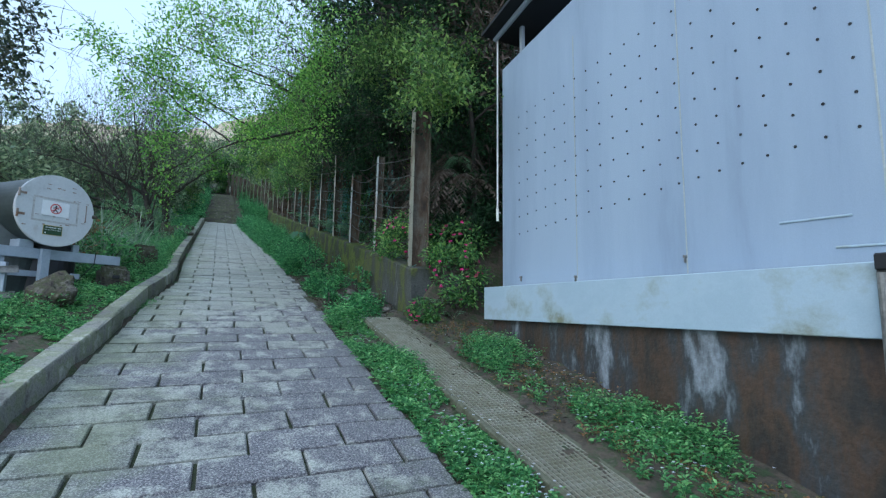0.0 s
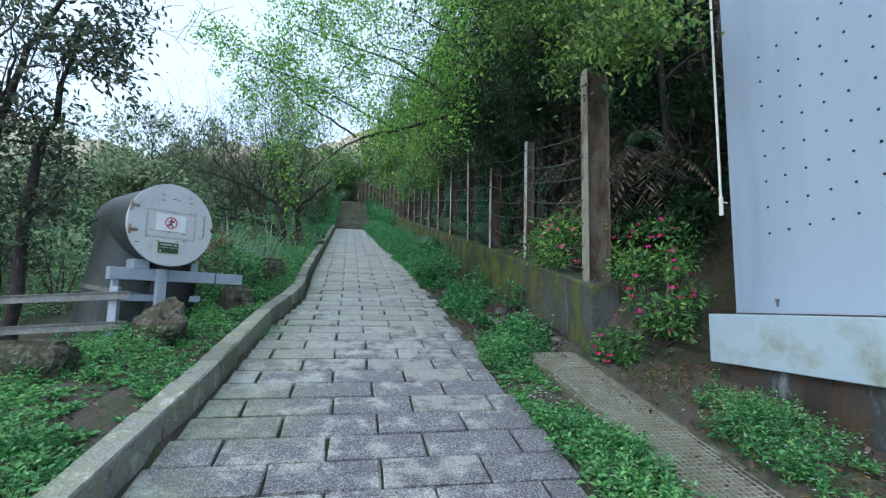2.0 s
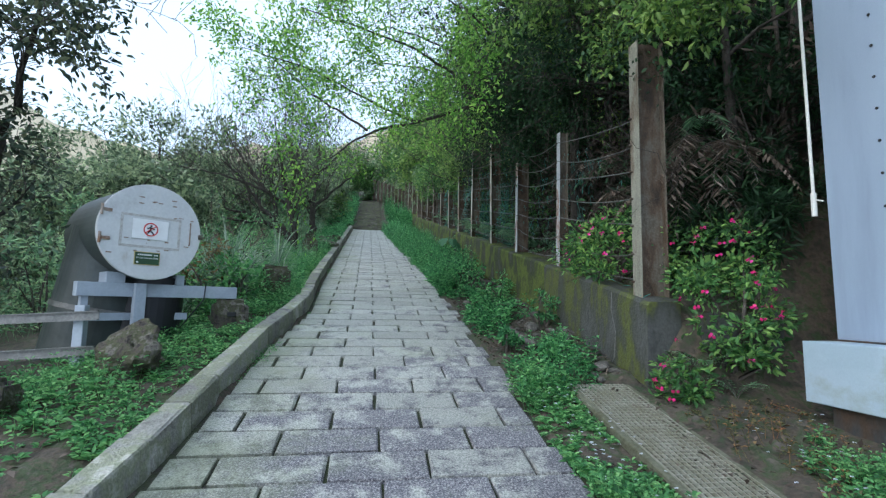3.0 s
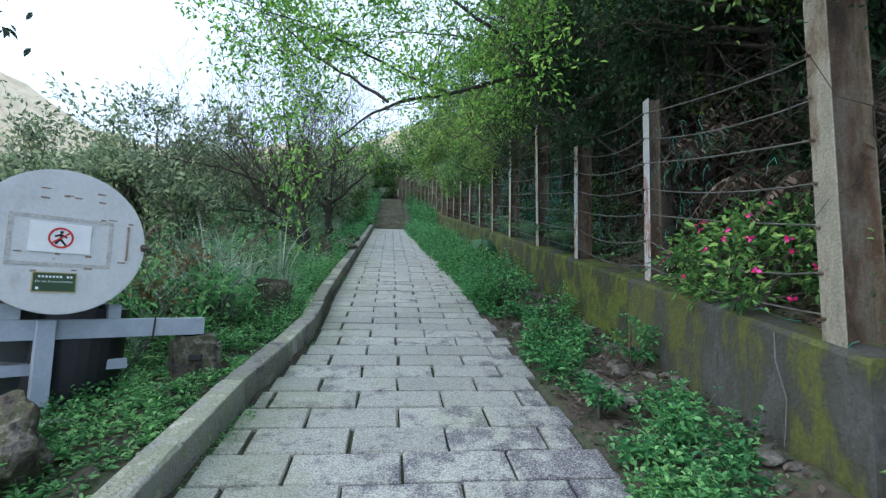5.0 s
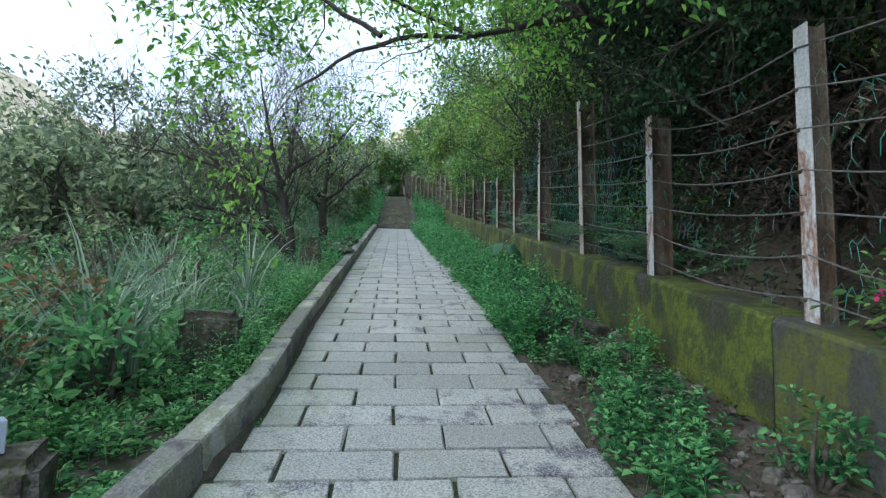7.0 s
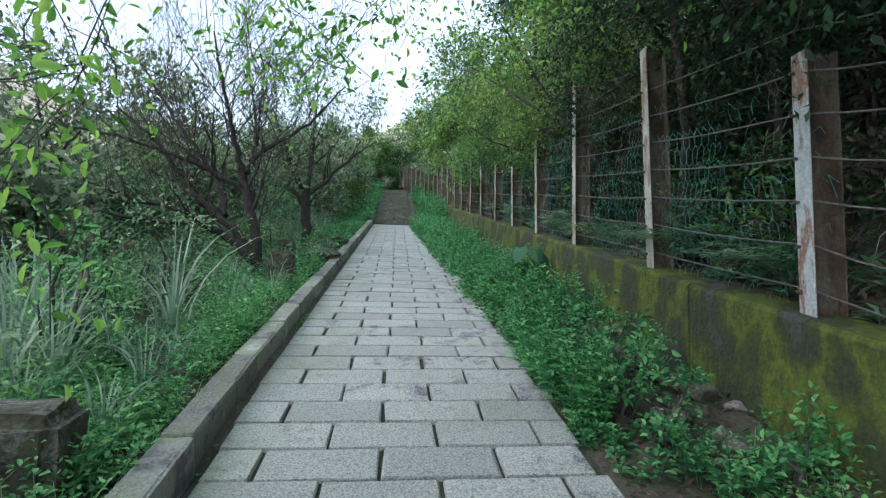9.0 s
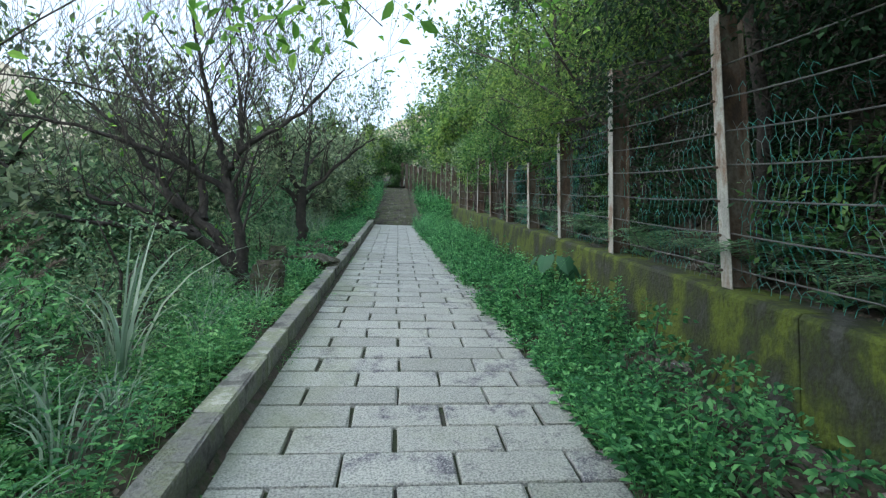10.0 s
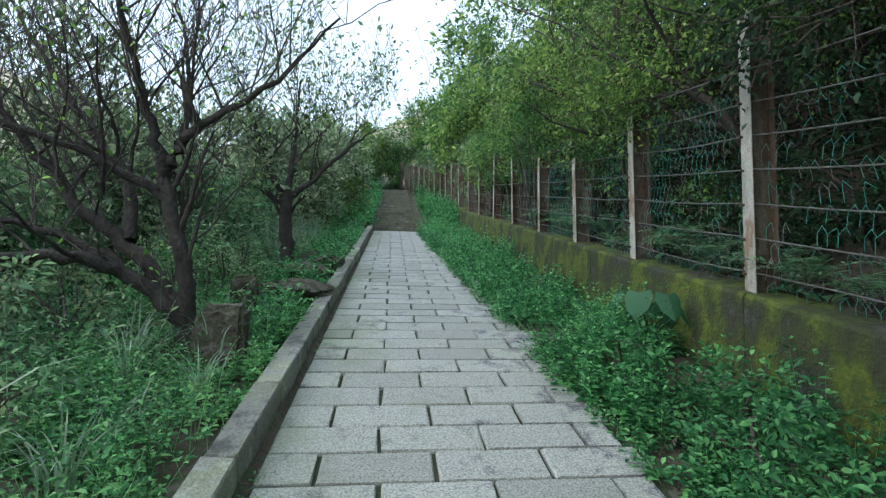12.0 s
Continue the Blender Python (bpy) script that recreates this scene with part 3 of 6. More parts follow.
def kerb_mesh(seed):
    r = random.Random(seed)
    bm = bmesh.new()
    box(bm, (0, 0, -0.13), (0.175, 1, 0.62), bevel=0.012)
    for v in bm.verts:
        v.co.x += r.uniform(-0.008, 0.008)
        v.co.z += r.uniform(-0.008, 0.008)
    me = bpy.data.meshes.new("kerb_stone")
    bm.to_mesh(me)
    bm.free()
    me.materials.append(M["kerb"])
    return me


def build_kerb():
    kerb = thing("kerb", (0, 0, 0), "weathered grey granite kerb stones along the path", "kerb", kind="structure")
    shapes = [kerb_mesh(i) for i in range(6)]
    r = random.Random(3)
    y = -3.0
    while y < 29:
        ln = r.choice((0.5, 0.6, 0.72, 0.9)) if y < 22 else 0.9
        a, b = y, min(y + ln, 29.2)
        xa, xb = edge(a) - 0.113, edge(b) - 0.113
        pa, pb = Vector((xa, a, path_z(a))), Vector((xb, b, path_z(b)))
        d = pb - pa
        ob = new("kerb_stone", r.choice(shapes))
        q = Euler((math.atan2(d.z, d.y), 0, -math.atan2(d.x, math.hypot(d.y, d.z))))
        ob.matrix_world = Matrix.Translation((pa + pb) / 2) @ q.to_matrix().to_4x4() @ Matrix.Diagonal((1, d.length - 0.008, 1, 1))
        ob.parent = kerb
        y += ln


build_kerb()


def build_grate():
    """Steel grating over the gutter, laid along the slope."""
    a = math.atan(0.2134)
    g = thing("gutter_grate", Matrix.Translation((2.2, 4.0, path_z(4.0) + 0.075)) @ Euler((a, 0, 0)).to_matrix().to_4x4(), "rusty yellowed steel drain grating in a concrete channel", "drain grate", kind="structure")
    L0, L1, W = -4.5, 2.85, 0.46
    bm = bmesh.new()
    for x in np.linspace(-W / 2, W / 2, 12):
        box(bm, (x, (L0 + L1) / 2, 0), (0.006, L1 - L0, 0.02))
    part("bearing_bars", bm, M["grate"], g)
    lines = [([[-W / 2, y, 0.006], [0, y, 0.006], [W / 2, y, 0.006]], [0.0035] * 3) for y in np.arange(L0, L1, 0.045)]
    np_part("cross_bars", *tubes(lines, 4), M["grate"], g)
    bm = bmesh.new()
    box(bm, (0, (L0 + L1) / 2, -0.05), (W + 0.1, L1 - L0 + 0.1, 0.06), bevel=0.01)
    part("channel", bm, M["gutter"], g)
    bm = bmesh.new()
    for x in (-W / 2 - 0.03, W / 2 + 0.03):
        box(bm, (x, (L0 + L1) / 2, -0.012), (0.05, L1 - L0, 0.035), bevel=0.006)
    part("channel_rim", bm, M["gutter"], g)


build_grate()


def build_stairs():
    st = thing("stairs", (0.1, 29, path_z(29)), "long flight of dark stone steps up the hill", "stairs", kind="structure")
    r = random.Random(9)
    n, run, rise = 28, 0.46, 0.15
    for i in range(n):
        x = -0.70 + 0.2 * (i % 2)
        while x < 0.86:
            w = min(0.54, 0.92 - x)
            bm = bmesh.new()
            box(bm, (x + w / 2 - 0.1, i * run + run / 2 + 0.02, (i + 1) * rise - 0.2 + r.uniform(-0.005, 0.005)), (w - 0.012, run + 0.05, 0.4), bevel=0.015)
            part("step_stone", bm, M["stair"], st)
            x += 0.54


build_stairs()


# ---- building ----
def build_house():
    h = thing("building", (3.78, 6.0, 1.9), "low building clad in pale blue painted panels on a stained concrete base", "building", kind="structure")
    o = Vector((3.78, 6.0, 1.9))

    def at(bm):
        bmesh.ops.translate(bm, vec=-o, verts=bm.verts)
        return bm
    Y0, Y1 = -5.0, 5.98
    # cladding wall with a rising top
    bm = bmesh.new()
    f = [bm.verts.new(p) for p in ((3.78, Y1, 1.86), (3.78, Y0, 1.86), (3.78, Y0, 6.4), (3.78, Y1, 5.2))]
    bm.faces.new(f)
    e = bmesh.ops.extrude_face_region(bm, geom=bm.faces[:])
    bmesh.ops.translate(bm, vec=(0.12, 0, 0), verts=[v for v in e["geom"] if isinstance(v, bmesh.types.BMVert)])
    bmesh.ops.recalc_face_normals(bm, faces=bm.faces[:])
    cl = part("cladding", at(bm), M["panel"], h)
    # thin cover strips on the joints
    for y in (4.38, 2.94, 1.5, 0.06, -1.4):
        bm = bmesh.new()
        box(bm, (3.779, y, 3.4), (0.006, 0.012, 3.0))
        part("joint_strip", at(bm), M["seam"], h)
    bm = bmesh.new()
    box(bm, (5.9, Y1 - 0.06, 3.55), (4.0, 0.12, 3.3))
    part("end_wall", at(bm), M["panel"], h)
    bm = bmesh.new()
    box(bm, (3.66, (Y0 + Y1) / 2 + 0.01, 1.645), (0.36, Y1 - Y0 + 0.02, 0.45), bevel=0.006)
    part("ledge", at(bm), M["ledge"], h)
    bm = bmesh.new()
    box(bm, (3.765, (Y0 + Y1) / 2, 1.878), (0.03, Y1 - Y0, 0.012))
    part("sill_seam", at(bm), M["base_wall"], h)
    for y0, z0, ln in ((1.92, 2.22, 0.46), (1.55, 2.0, 0.5)):
        bm = bmesh.new()
        box(bm, (0, 0, 0), (0.012, ln, 0.016), Matrix.Translation((3.776, y0, z0)) @ Euler((0.03, 0, 0)).to_matrix().to_4x4(), bevel=0.004)
        part("dent", at(bm), M["ledge"], h)
    bm = bmesh.new()
    box(bm, (3.46, 1.34, 1.86), (0.14, 0.2, 0.1), bevel=0.01)
    part("junction_box", at(bm), M["hole"], h)
    for y0, z0 in ((2.95, 2.05), (5.5, 2.0), (4.4, 1.95)):
        bm = bmesh.new()
        cyl(bm, (3.75, y0, z0), (3.79, y0, z0), 0.014, 8)
        box(bm, (3.765, y0, z0 - 0.03), (0.02, 0.012, 0.05))
        part("hook", at(bm), M["galv"], h)
    bm = bmesh.new()
    box(bm, (3.75, (Y0 + Y1) / 2 - 0.08, 0.5), (0.4, Y1 - Y0 - 0.1, 1.84))
    part("base_wall", at(bm), M["base_wall"], h)
    # rows of small fixing holes
    bm = bmesh.new()
    for row in range(8):
        for col in range(-1, 20):
            y = 1.804 + col * 0.197
            z = 2.781 + row * 0.2405 - 0.0475 * (y - 1.804)
            cyl(bm, (3.774, y, z), (3.79, y, z), 0.011, 8)
    part("fixing_holes", at(bm), M["hole"], h)["kind"] = "stuff"
    # roof edge over the cladding
    bm = bmesh.new()
    box(bm, (0.55, -5.5, 0.02), (1.6, 11.2, 0.05), Matrix.Translation((3.73, 6.0, 5.75)) @ Euler((-0.15, 0, 0)).to_matrix().to_4x4())
    part("roof_sheet", at(bm), M["hole"], h)
    for y in (5.7, 3.2, 0.8):
        bm = bmesh.new()
        box(bm, (3.95, y, 5.45 + (5.7 - y) * 0.13), (0.06, 0.06, 0.7), bevel=0.004)
        part("roof_post", at(bm), M["steel"], h)
    bm = bmesh.new()
    cyl(bm, (3.71, 6.08, 5.72), (3.71, -5, 7.38), 0.04, 10)
    part("roof_gutter", at(bm), M["steel"], h)
    bm = bmesh.new()
    cyl(bm, (3.74, 6.06, 3.05), (3.74, 6.06, 5.72), 0.013, 10)
    part("downpipe", at(bm), M["pipewhite"], h)
    bm = bmesh.new()
    cyl(bm, (3.74, 6.06, 2.86), (3.74, 6.06, 3.05), 0.021, 10)
    cyl(bm, (3.74, 6.06, 3.0), (3.74, 5.98, 2.97), 0.006, 8)
    part("pipe_socket", at(bm), M["pipewhite"], h)
    bm = bmesh.new()
    cyl(bm, (3.43, 1.42, 0.0), (3.43, 1.42, 1.8), 0.026, 12)
    cyl(bm, (3.43, 1.42, 1.8), (3.5, 1.42, 1.87), 0.026, 12)
    part("conduit", at(bm), M["galv"], h)


build_house()


# ---- fence ----
POSTS = [(6.97, 3.37), (9.1, 2.75), (10.9, 2.45), (12.66, 3.05), (14.65, 3.06), (16.45, 2.5), (18.2, 2.12), (20.0, 2.25), (22.0, 2.4), (24.1, 2.6), (26.3, 2.5), (28.5, 2.6), (30.2, 2.5), (31.6, 2.6), (32.8, 2.5), (34.0, 2.6), (35.2, 2.6), (36.4, 2.5), (37.6, 2.6), (38.8, 2.6), (40.0, 2.6), (41.2, 2.6), (42.4, 2.6), (43.6, 2.6), (44.8, 2.6)]


def fence_x(y):
    """The fence bends towards the head of the stairs."""
    return float(np.interp(y, [29, 34, 38, 42, 46], [2.85, 2.35, 1.75, 0.95, -0.1]))


def build_fence():
    fence = thing("fence", (2.85, 7.05, path_z(7.05) + 0.83), "rusty steel post and cable fence with green wire netting", "fence")
    o = np.array([2.85, 7.05, path_z(7.05) + 0.83])
    r = random.Random(5)
    for i, (y, top) in enumerate(POSTS):
        big = 1.35 if i == 0 else 1.0
        z0 = float(slope_z(y)) + 0.80
        h = top - 0.82
        slim = i == 1
        lean = r.uniform(-0.02, 0.02)
        p = new("post")
        p.matrix_world = Matrix.Translation(Vector((fence_x(y), y, z0 if y < 33 else z0 - 0.75)) - Vector(o)) @ Euler((lean, r.uniform(-0.012, 0.012), 0)).to_matrix().to_4x4()
        p.parent = fence
        tagged(p, "rusted steel beam post" if not slim else "post with flaking white paint")
        w, d = (0.115 * big, 0.20 * big) if not slim else (0.11, 0.12)
        bm = bmesh.new()
        box(bm, (-d / 2, 0, h / 2), (0.012, w, h), bevel=0.003)
        part("front_flange", bm, M["oldpost"] if i == 0 else M["whitepost"] if i in (1, 2) else M["flange"], p)
        bm = bmesh.new()
        box(bm, (0, 0, h / 2), (d - 0.012, 0.01, h))
        part("web", bm, M["rust"], p)
        bm = bmesh.new()
        box(bm, (d / 2, 0, h / 2), (0.012, w, h), bevel=0.003)
        part("back_flange", bm, M["rust"], p)
        for k in range(7):
            z = 0.16 + 0.27 * k
            if z < h - 0.05 and y < 22:
                bm = bmesh.new()
                cyl(bm, (-d / 2 - 0.035, w * 0.32, z), (-d / 2 + 0.01, w * 0.32, z), 0.011, 6)
                part("bolt", bm, M["rust"], p)
    for (ya, ta), (yb, tb) in zip(POSTS, POSTS[1:]):
        for k in range(7):
            z = 0.16 + 0.27 * k + 0.81
            if z > min(ta, tb) + 0.25 or yb > 29:
                continue
            sag = r.uniform(0.0, 0.03) if ya > 10.5 else r.uniform(0.02, 0.13)
            pts = []
            for f in np.linspace(0, 1, 7):
                y = ya + (yb - ya) * f
                pts.append(np.array([2.79 + r.uniform(-0.012, 0.012), y, float(slope_z(y)) + z - sag * 4 * f * (1 - f)]) - o)
            np_part("cable", *tubes([(pts, [0.0065] * 7)], 5), M["wire"], fence)
    # hexagonal netting
    rng = np.random.default_rng(8)
    lines = []
    s, hh = 0.078, 0.10

    def q(u, v):
        y, z = 7.2 + u, v
        yy = y + 0.03 * math.sin(v * 7 + u * 2)
        return np.array([2.87 + 0.03 * math.sin(u * 3.1 + v * 5) + 0.02 * math.sin(v * 11), yy, float(slope_z(yy)) + 0.85 + z]) - o
    for col in range(int(14.5 / s)):
        for row in range(int(1.75 / (hh * 1.5))):
            u = col * s + (s / 2 if row % 2 else 0)
            v = row * hh * 1.5
            y = 7.2 + u
            hole = math.sin(u * 1.9 + 0.7) + math.sin(v * 3.1 + u * 0.8) + 0.5 * math.sin(u * 5.3 + v * 4)
            if rng.random() < 0.12 + 0.42 * (hole > 0.35) + 0.6 * (y < 10.8):
                continue
            if v > 1.3 and rng.random() < 0.3:
                continue
            j = rng.normal(size=6) * 0.008
            a, b, c, d = q(u - s / 2 + j[0], v + hh / 4 + j[1]), q(u + j[2], v + hh * 0.75 + j[3]), q(u + s / 2 + j[4], v + hh / 4), q(u + s / 2 + j[4], v - hh * 0.7 + j[5])
            lines += [([a, b], [0.0023] * 2), ([b, c], [0.0023] * 2), ([c, d], [0.0023] * 2)]
    net = np_part("netting", *tubes(lines, 3), M["netting"], fence, "torn green plastic-coated wire netting")
    net["kind"] = "stuff"


build_fence()


# ---- pipe end with its frame ----
def build_tank():
    ax = Vector((0.727, 0.687, 0)).normalized()      # along the face
    nrm = Vector((0.687, -0.727, 0)).normalized()    # out of the face
    c = Vector((-1.92, 7.77, 2.755))
    m = Matrix((( ax.x, -nrm.x, 0, c.x), (ax.y, -nrm.y, 0, c.y), (0, 0, 1, c.z), (0, 0, 0, 1)))
    t = thing("pipe_outlet", m, "large capped steel pipe with white round lid and notices", "pipe")
    R = 0.465
    bm = bmesh.new()
    cyl(bm, (0, 0.03, 0), (0, 0.95, 0), R - 0.012, 48)
    part("barrel", bm, M["tankside"], t)
    bm = bmesh.new()
    cyl(bm, (0, -0.015, 0), (0, 0.03, 0), R, 64)
    bmesh.ops.bevel(bm, geom=[e for e in bm.edges if len(e.link_faces) == 2 and e.calc_face_angle(0) > 1], offset=0.006, segments=2, affect="EDGES")
    lid = part("lid", bm, M["tank"], t, "white painted steel lid with rust spots")
    bm = bmesh.new()
    cyl(bm, (-0.02, 0.62, 0.0), (-0.30, 0.85, -2.1), R - 0.02, 40)
    part("down_pipe", bm, M["tankside"], t)
    bm = bmesh.new()
    bmesh.ops.create_cone(bm, cap_ends=False, segments=48, radius1=R - 0.005, radius2=R - 0.005, depth=0.05, matrix=Matrix.Translation((-0.12, 0.70, -0.75)) @ Vector((-0.28, 0.23, -2.1)).to_track_quat("Z", "Y").to_matrix().to_4x4())
    part("band", bm, M["galv"], t)
    # black cylinder added to stand in for the shaded space under the barrel
    bm = bmesh.new()
    cyl(bm, (0.20, 0.46, -0.42), (0.12, 0.5, -2.0), 0.34, 32)
    part("lower_sleeve", bm, M["black"], t, "black cylinder added for the dark space under the lid")
    # stuck-on square of old tape round the notice
    for x, z, w, h in ((0.01, 0.145, 0.54, 0.022), (0.01, -0.15, 0.54, 0.022), (-0.25, 0, 0.022, 0.27), (0.27, 0, 0.022, 0.27)):
        bm = bmesh.new()
        box(bm, (x - 0.02, -0.017, z), (w, 0.003, h))
        part("tape_strip", bm, M["tape"], lid)
    bm = bmesh.new()
    box(bm, (-0.02, -0.021, 0.02), (0.32, 0.006, 0.19), bevel=0.001)
    s = part("notice", bm, M["white"], lid, "white no-entry notice")
    bm = bmesh.new()
    ring(bm, (-0.02, -0.026, 0.02), 0.066, 0.055)
    box(bm, (0, 0, 0), (0.115, 0.003, 0.009), Matrix.Translation((-0.02, -0.0262, 0.02)) @ Euler((0, radians(-38), 0)).to_matrix().to_4x4())
    s2 = part("prohibition_ring", bm, M["red"], s)
    bm = bmesh.new()
    cyl(bm, (-0.018, -0.0245, 0.056), (-0.018, -0.0275, 0.056), 0.010, 14)
    for a, b in (((-0.02, 0.045), (-0.022, 0.008)), ((-0.02, 0.04), (-0.052, 0.028)), ((-0.02, 0.04), (0.012, 0.024)), ((-0.022, 0.01), (-0.048, -0.02)), ((-0.022, 0.01), (0.008, -0.026))):
        A, B = Vector((a[0], -0.0255, a[1])), Vector((b[0], -0.0255, b[1]))
        d = B - A
        box(bm, (0, 0, 0), (d.length, 0.002, 0.012), Matrix.Translation((A + B) / 2) @ Euler((0, -math.atan2(d.z, d.x), 0)).to_matrix().to_4x4())
    part("pictogram", bm, M["black"], s)
    bm = bmesh.new()
    box(bm, (-0.03, -0.020, -0.262), (0.226, 0.004, 0.125))
    g = part("plate", bm, M["gold"], lid, "green plate with a gold border")
    bm = bmesh.new()
    box(bm, (-0.03, -0.0225, -0.262), (0.214, 0.004, 0.113))
    part("plate_field", bm, M["signgreen"], g)
    bm = bmesh.new()
    for i in range(7):
        box(bm, (-0.108 + i * 0.018, -0.0252, -0.228), (0.012, 0.002, 0.013))
    for i in range(2):
        box(bm, (0.036 + i * 0.018, -0.0252, -0.228), (0.012, 0.002, 0.013))
    part("lettering_bars", bm, M["white"], g)["kind"] = "stuff"
    text("Do not Cross and Climb", 0.019, (-0.03, -0.0252, -0.264), M["white"], g)
    bm = bmesh.new()
    cyl(bm, (-0.115, -0.0245, -0.30), (-0.115, -0.0265, -0.30), 0.009, 14)
    part("emblem", bm, M["white"], g)
    # hinges, latch and handle
    for z in (0.16, -0.1):
        bm = bmesh.new()
        cyl(bm, (-0.44, -0.03, z - 0.05), (-0.44, -0.03, z + 0.05), 0.012, 10)
        box(bm, (-0.40, -0.018, z), (0.09, 0.008, 0.03))
        part("hinge", bm, M["rustspot"], lid)
    bm = bmesh.new()
    cyl(bm, (0.35, -0.03, 0.13), (0.35, -0.03, -0.09), 0.006, 8)
    for z in (0.13, -0.09):
        cyl(bm, (0.35, -0.03, z), (0.35, -0.012, z), 0.007, 8)
    part("lift_handle", bm, M["rustspot"], lid)
    bm = bmesh.new()
    box(bm, (0.46, -0.01, 0.0), (0.04, 0.05, 0.05), bevel=0.006)
    cyl(bm, (0.43, -0.04, 0.0), (0.5, -0.04, 0.0), 0.008, 8)
    part("latch", bm, M["rust"], lid)
    rr = random.Random(2)
    bm = bmesh.new()
    for i in range(22):
        x, z = rr.uniform(-0.4, 0.4), rr.uniform(-0.28, 0.34)
        if x * x + z * z < 0.18:
            box(bm, (x, -0.0165, z), (rr.uniform(0.01, 0.05), 0.002, rr.uniform(0.006, 0.014)))
    part("rust_scars", bm, M["rustspot"], lid)["kind"] = "stuff"

    fr = thing("support_trestle", m, "grey painted steel trestle carrying the capped pipe", "trestle")
    bm = bmesh.new()
    box(bm, (0.22, 0.15, -0.565), (1.51, 0.1, 0.13), bevel=0.004)
    part("beam", bm, M["steel"], fr)
    bm = bmesh.new()
    box(bm, (-0.03, 0.085, -0.95), (0.10, 0.07, 0.9), bevel=0.004)
    part("leg", bm, M["steel"], fr)
    bm = bmesh.new()
    box(bm, (-0.46, 0.16, -0.98), (0.06, 0.06, 0.75), bevel=0.004)
    part("leg", bm, M["steel"], fr)
    for x, w in ((-0.235, 0.16), (0.35, 0.08)):
        bm = bmesh.new()
        box(bm, (x, 0.28, -0.45), (w, 0.36, 0.10), bevel=0.004)
        part("saddle", bm, M["steel"], fr)
    bm = bmesh.new()
    box(bm, (0.0, 0.2, -0.82), (0.95, 0.05, 0.07))
    part("brace", bm, M["steel"], fr)
    bm = bmesh.new()
    cyl(bm, (0.61, 0.09, -0.49), (0.60, 0.09, -0.64), 0.006, 6)
    cyl(bm, (0.60, 0.09, -0.64), (0.35, 0.3, -1.1), 0.006, 6)
    part("tie_cord", bm, M["black"], fr)


def ring(bm, c, ro, ri, n=40):
    c = Vector(c)
    vs = []
    for k in range(n):
        a = 2 * math.pi * k / n
        d = Vector((math.cos(a), 0, math.sin(a)))
        vs.append([bm.verts.new(c + d * rr + Vector((0, yy, 0))) for rr, yy in ((ri, 0), (ri, -0.0015), (ro, -0.0015), (ro, 0))])
    for k in range(n):
        a, b = vs[k], vs[(k + 1) % n]
        for j in range(3):
            bm.faces.new((a[j], a[j + 1], b[j + 1], b[j]))


def text(words, size, at, material, parent):
    cu = bpy.data.curves.new("lettering", "FONT")
    cu.body, cu.size, cu.align_x, cu.extrude = words, size, "CENTER", 0.0005
    tmp = bpy.data.objects.new("tmp_text", cu)
    scene.collection.objects.link(tmp)
    dg = bpy.context.evaluated_depsgraph_get()
    me = bpy.data.meshes.new_from_object(tmp.evaluated_get(dg))
    bpy.data.objects.remove(tmp)
    me.materials.clear()
    me.materials.append(material)
    ob = new("lettering", me)
    ob.matrix_world = Matrix.Translation(at) @ Euler((radians(90), 0, 0)).to_matrix().to_4x4()
    ob.parent = parent
    return ob


build_tank()


def build_rails():
    rl = thing("guard_rail", (-3.2, 7.7, path_z(7.7) - 0.1), "galvanised steel channel rails beside the pipe", "guard rail")
    o = Vector((-3.2, 7.7, path_z(7.7) - 0.1))
    for z, xe in ((1.96, -2.11), (1.66, -2.12)):
        bm = bmesh.new()
        a, b = Vector((-4.6, 7.3, z - 0.16)), Vector((xe, 7.35, z))
        d = b - a
        mm = Matrix.Translation((a + b) / 2 - o) @ Euler((0, -math.asin(d.z / d.length), math.atan2(d.y, d.x))).to_matrix().to_4x4()
        box(bm, (0, 0, 0), (d.length, 0.008, 0.08), mm)
        box(bm, (0, -0.016, 0.036), (d.length, 0.032, 0.008), mm)
        box(bm, (0, -0.016, -0.036), (d.length, 0.032, 0.008), mm)
        part("rail", bm, M["galv"], rl)
    for x in (-2.28, -4.3):
        bm = bmesh.new()
        box(bm, (x + 3.2, -0.29, 0.15), (0.08, 0.08, 0.9), bevel=0.004)
        part("rail_post", bm, M["steel"], rl)


build_rails()


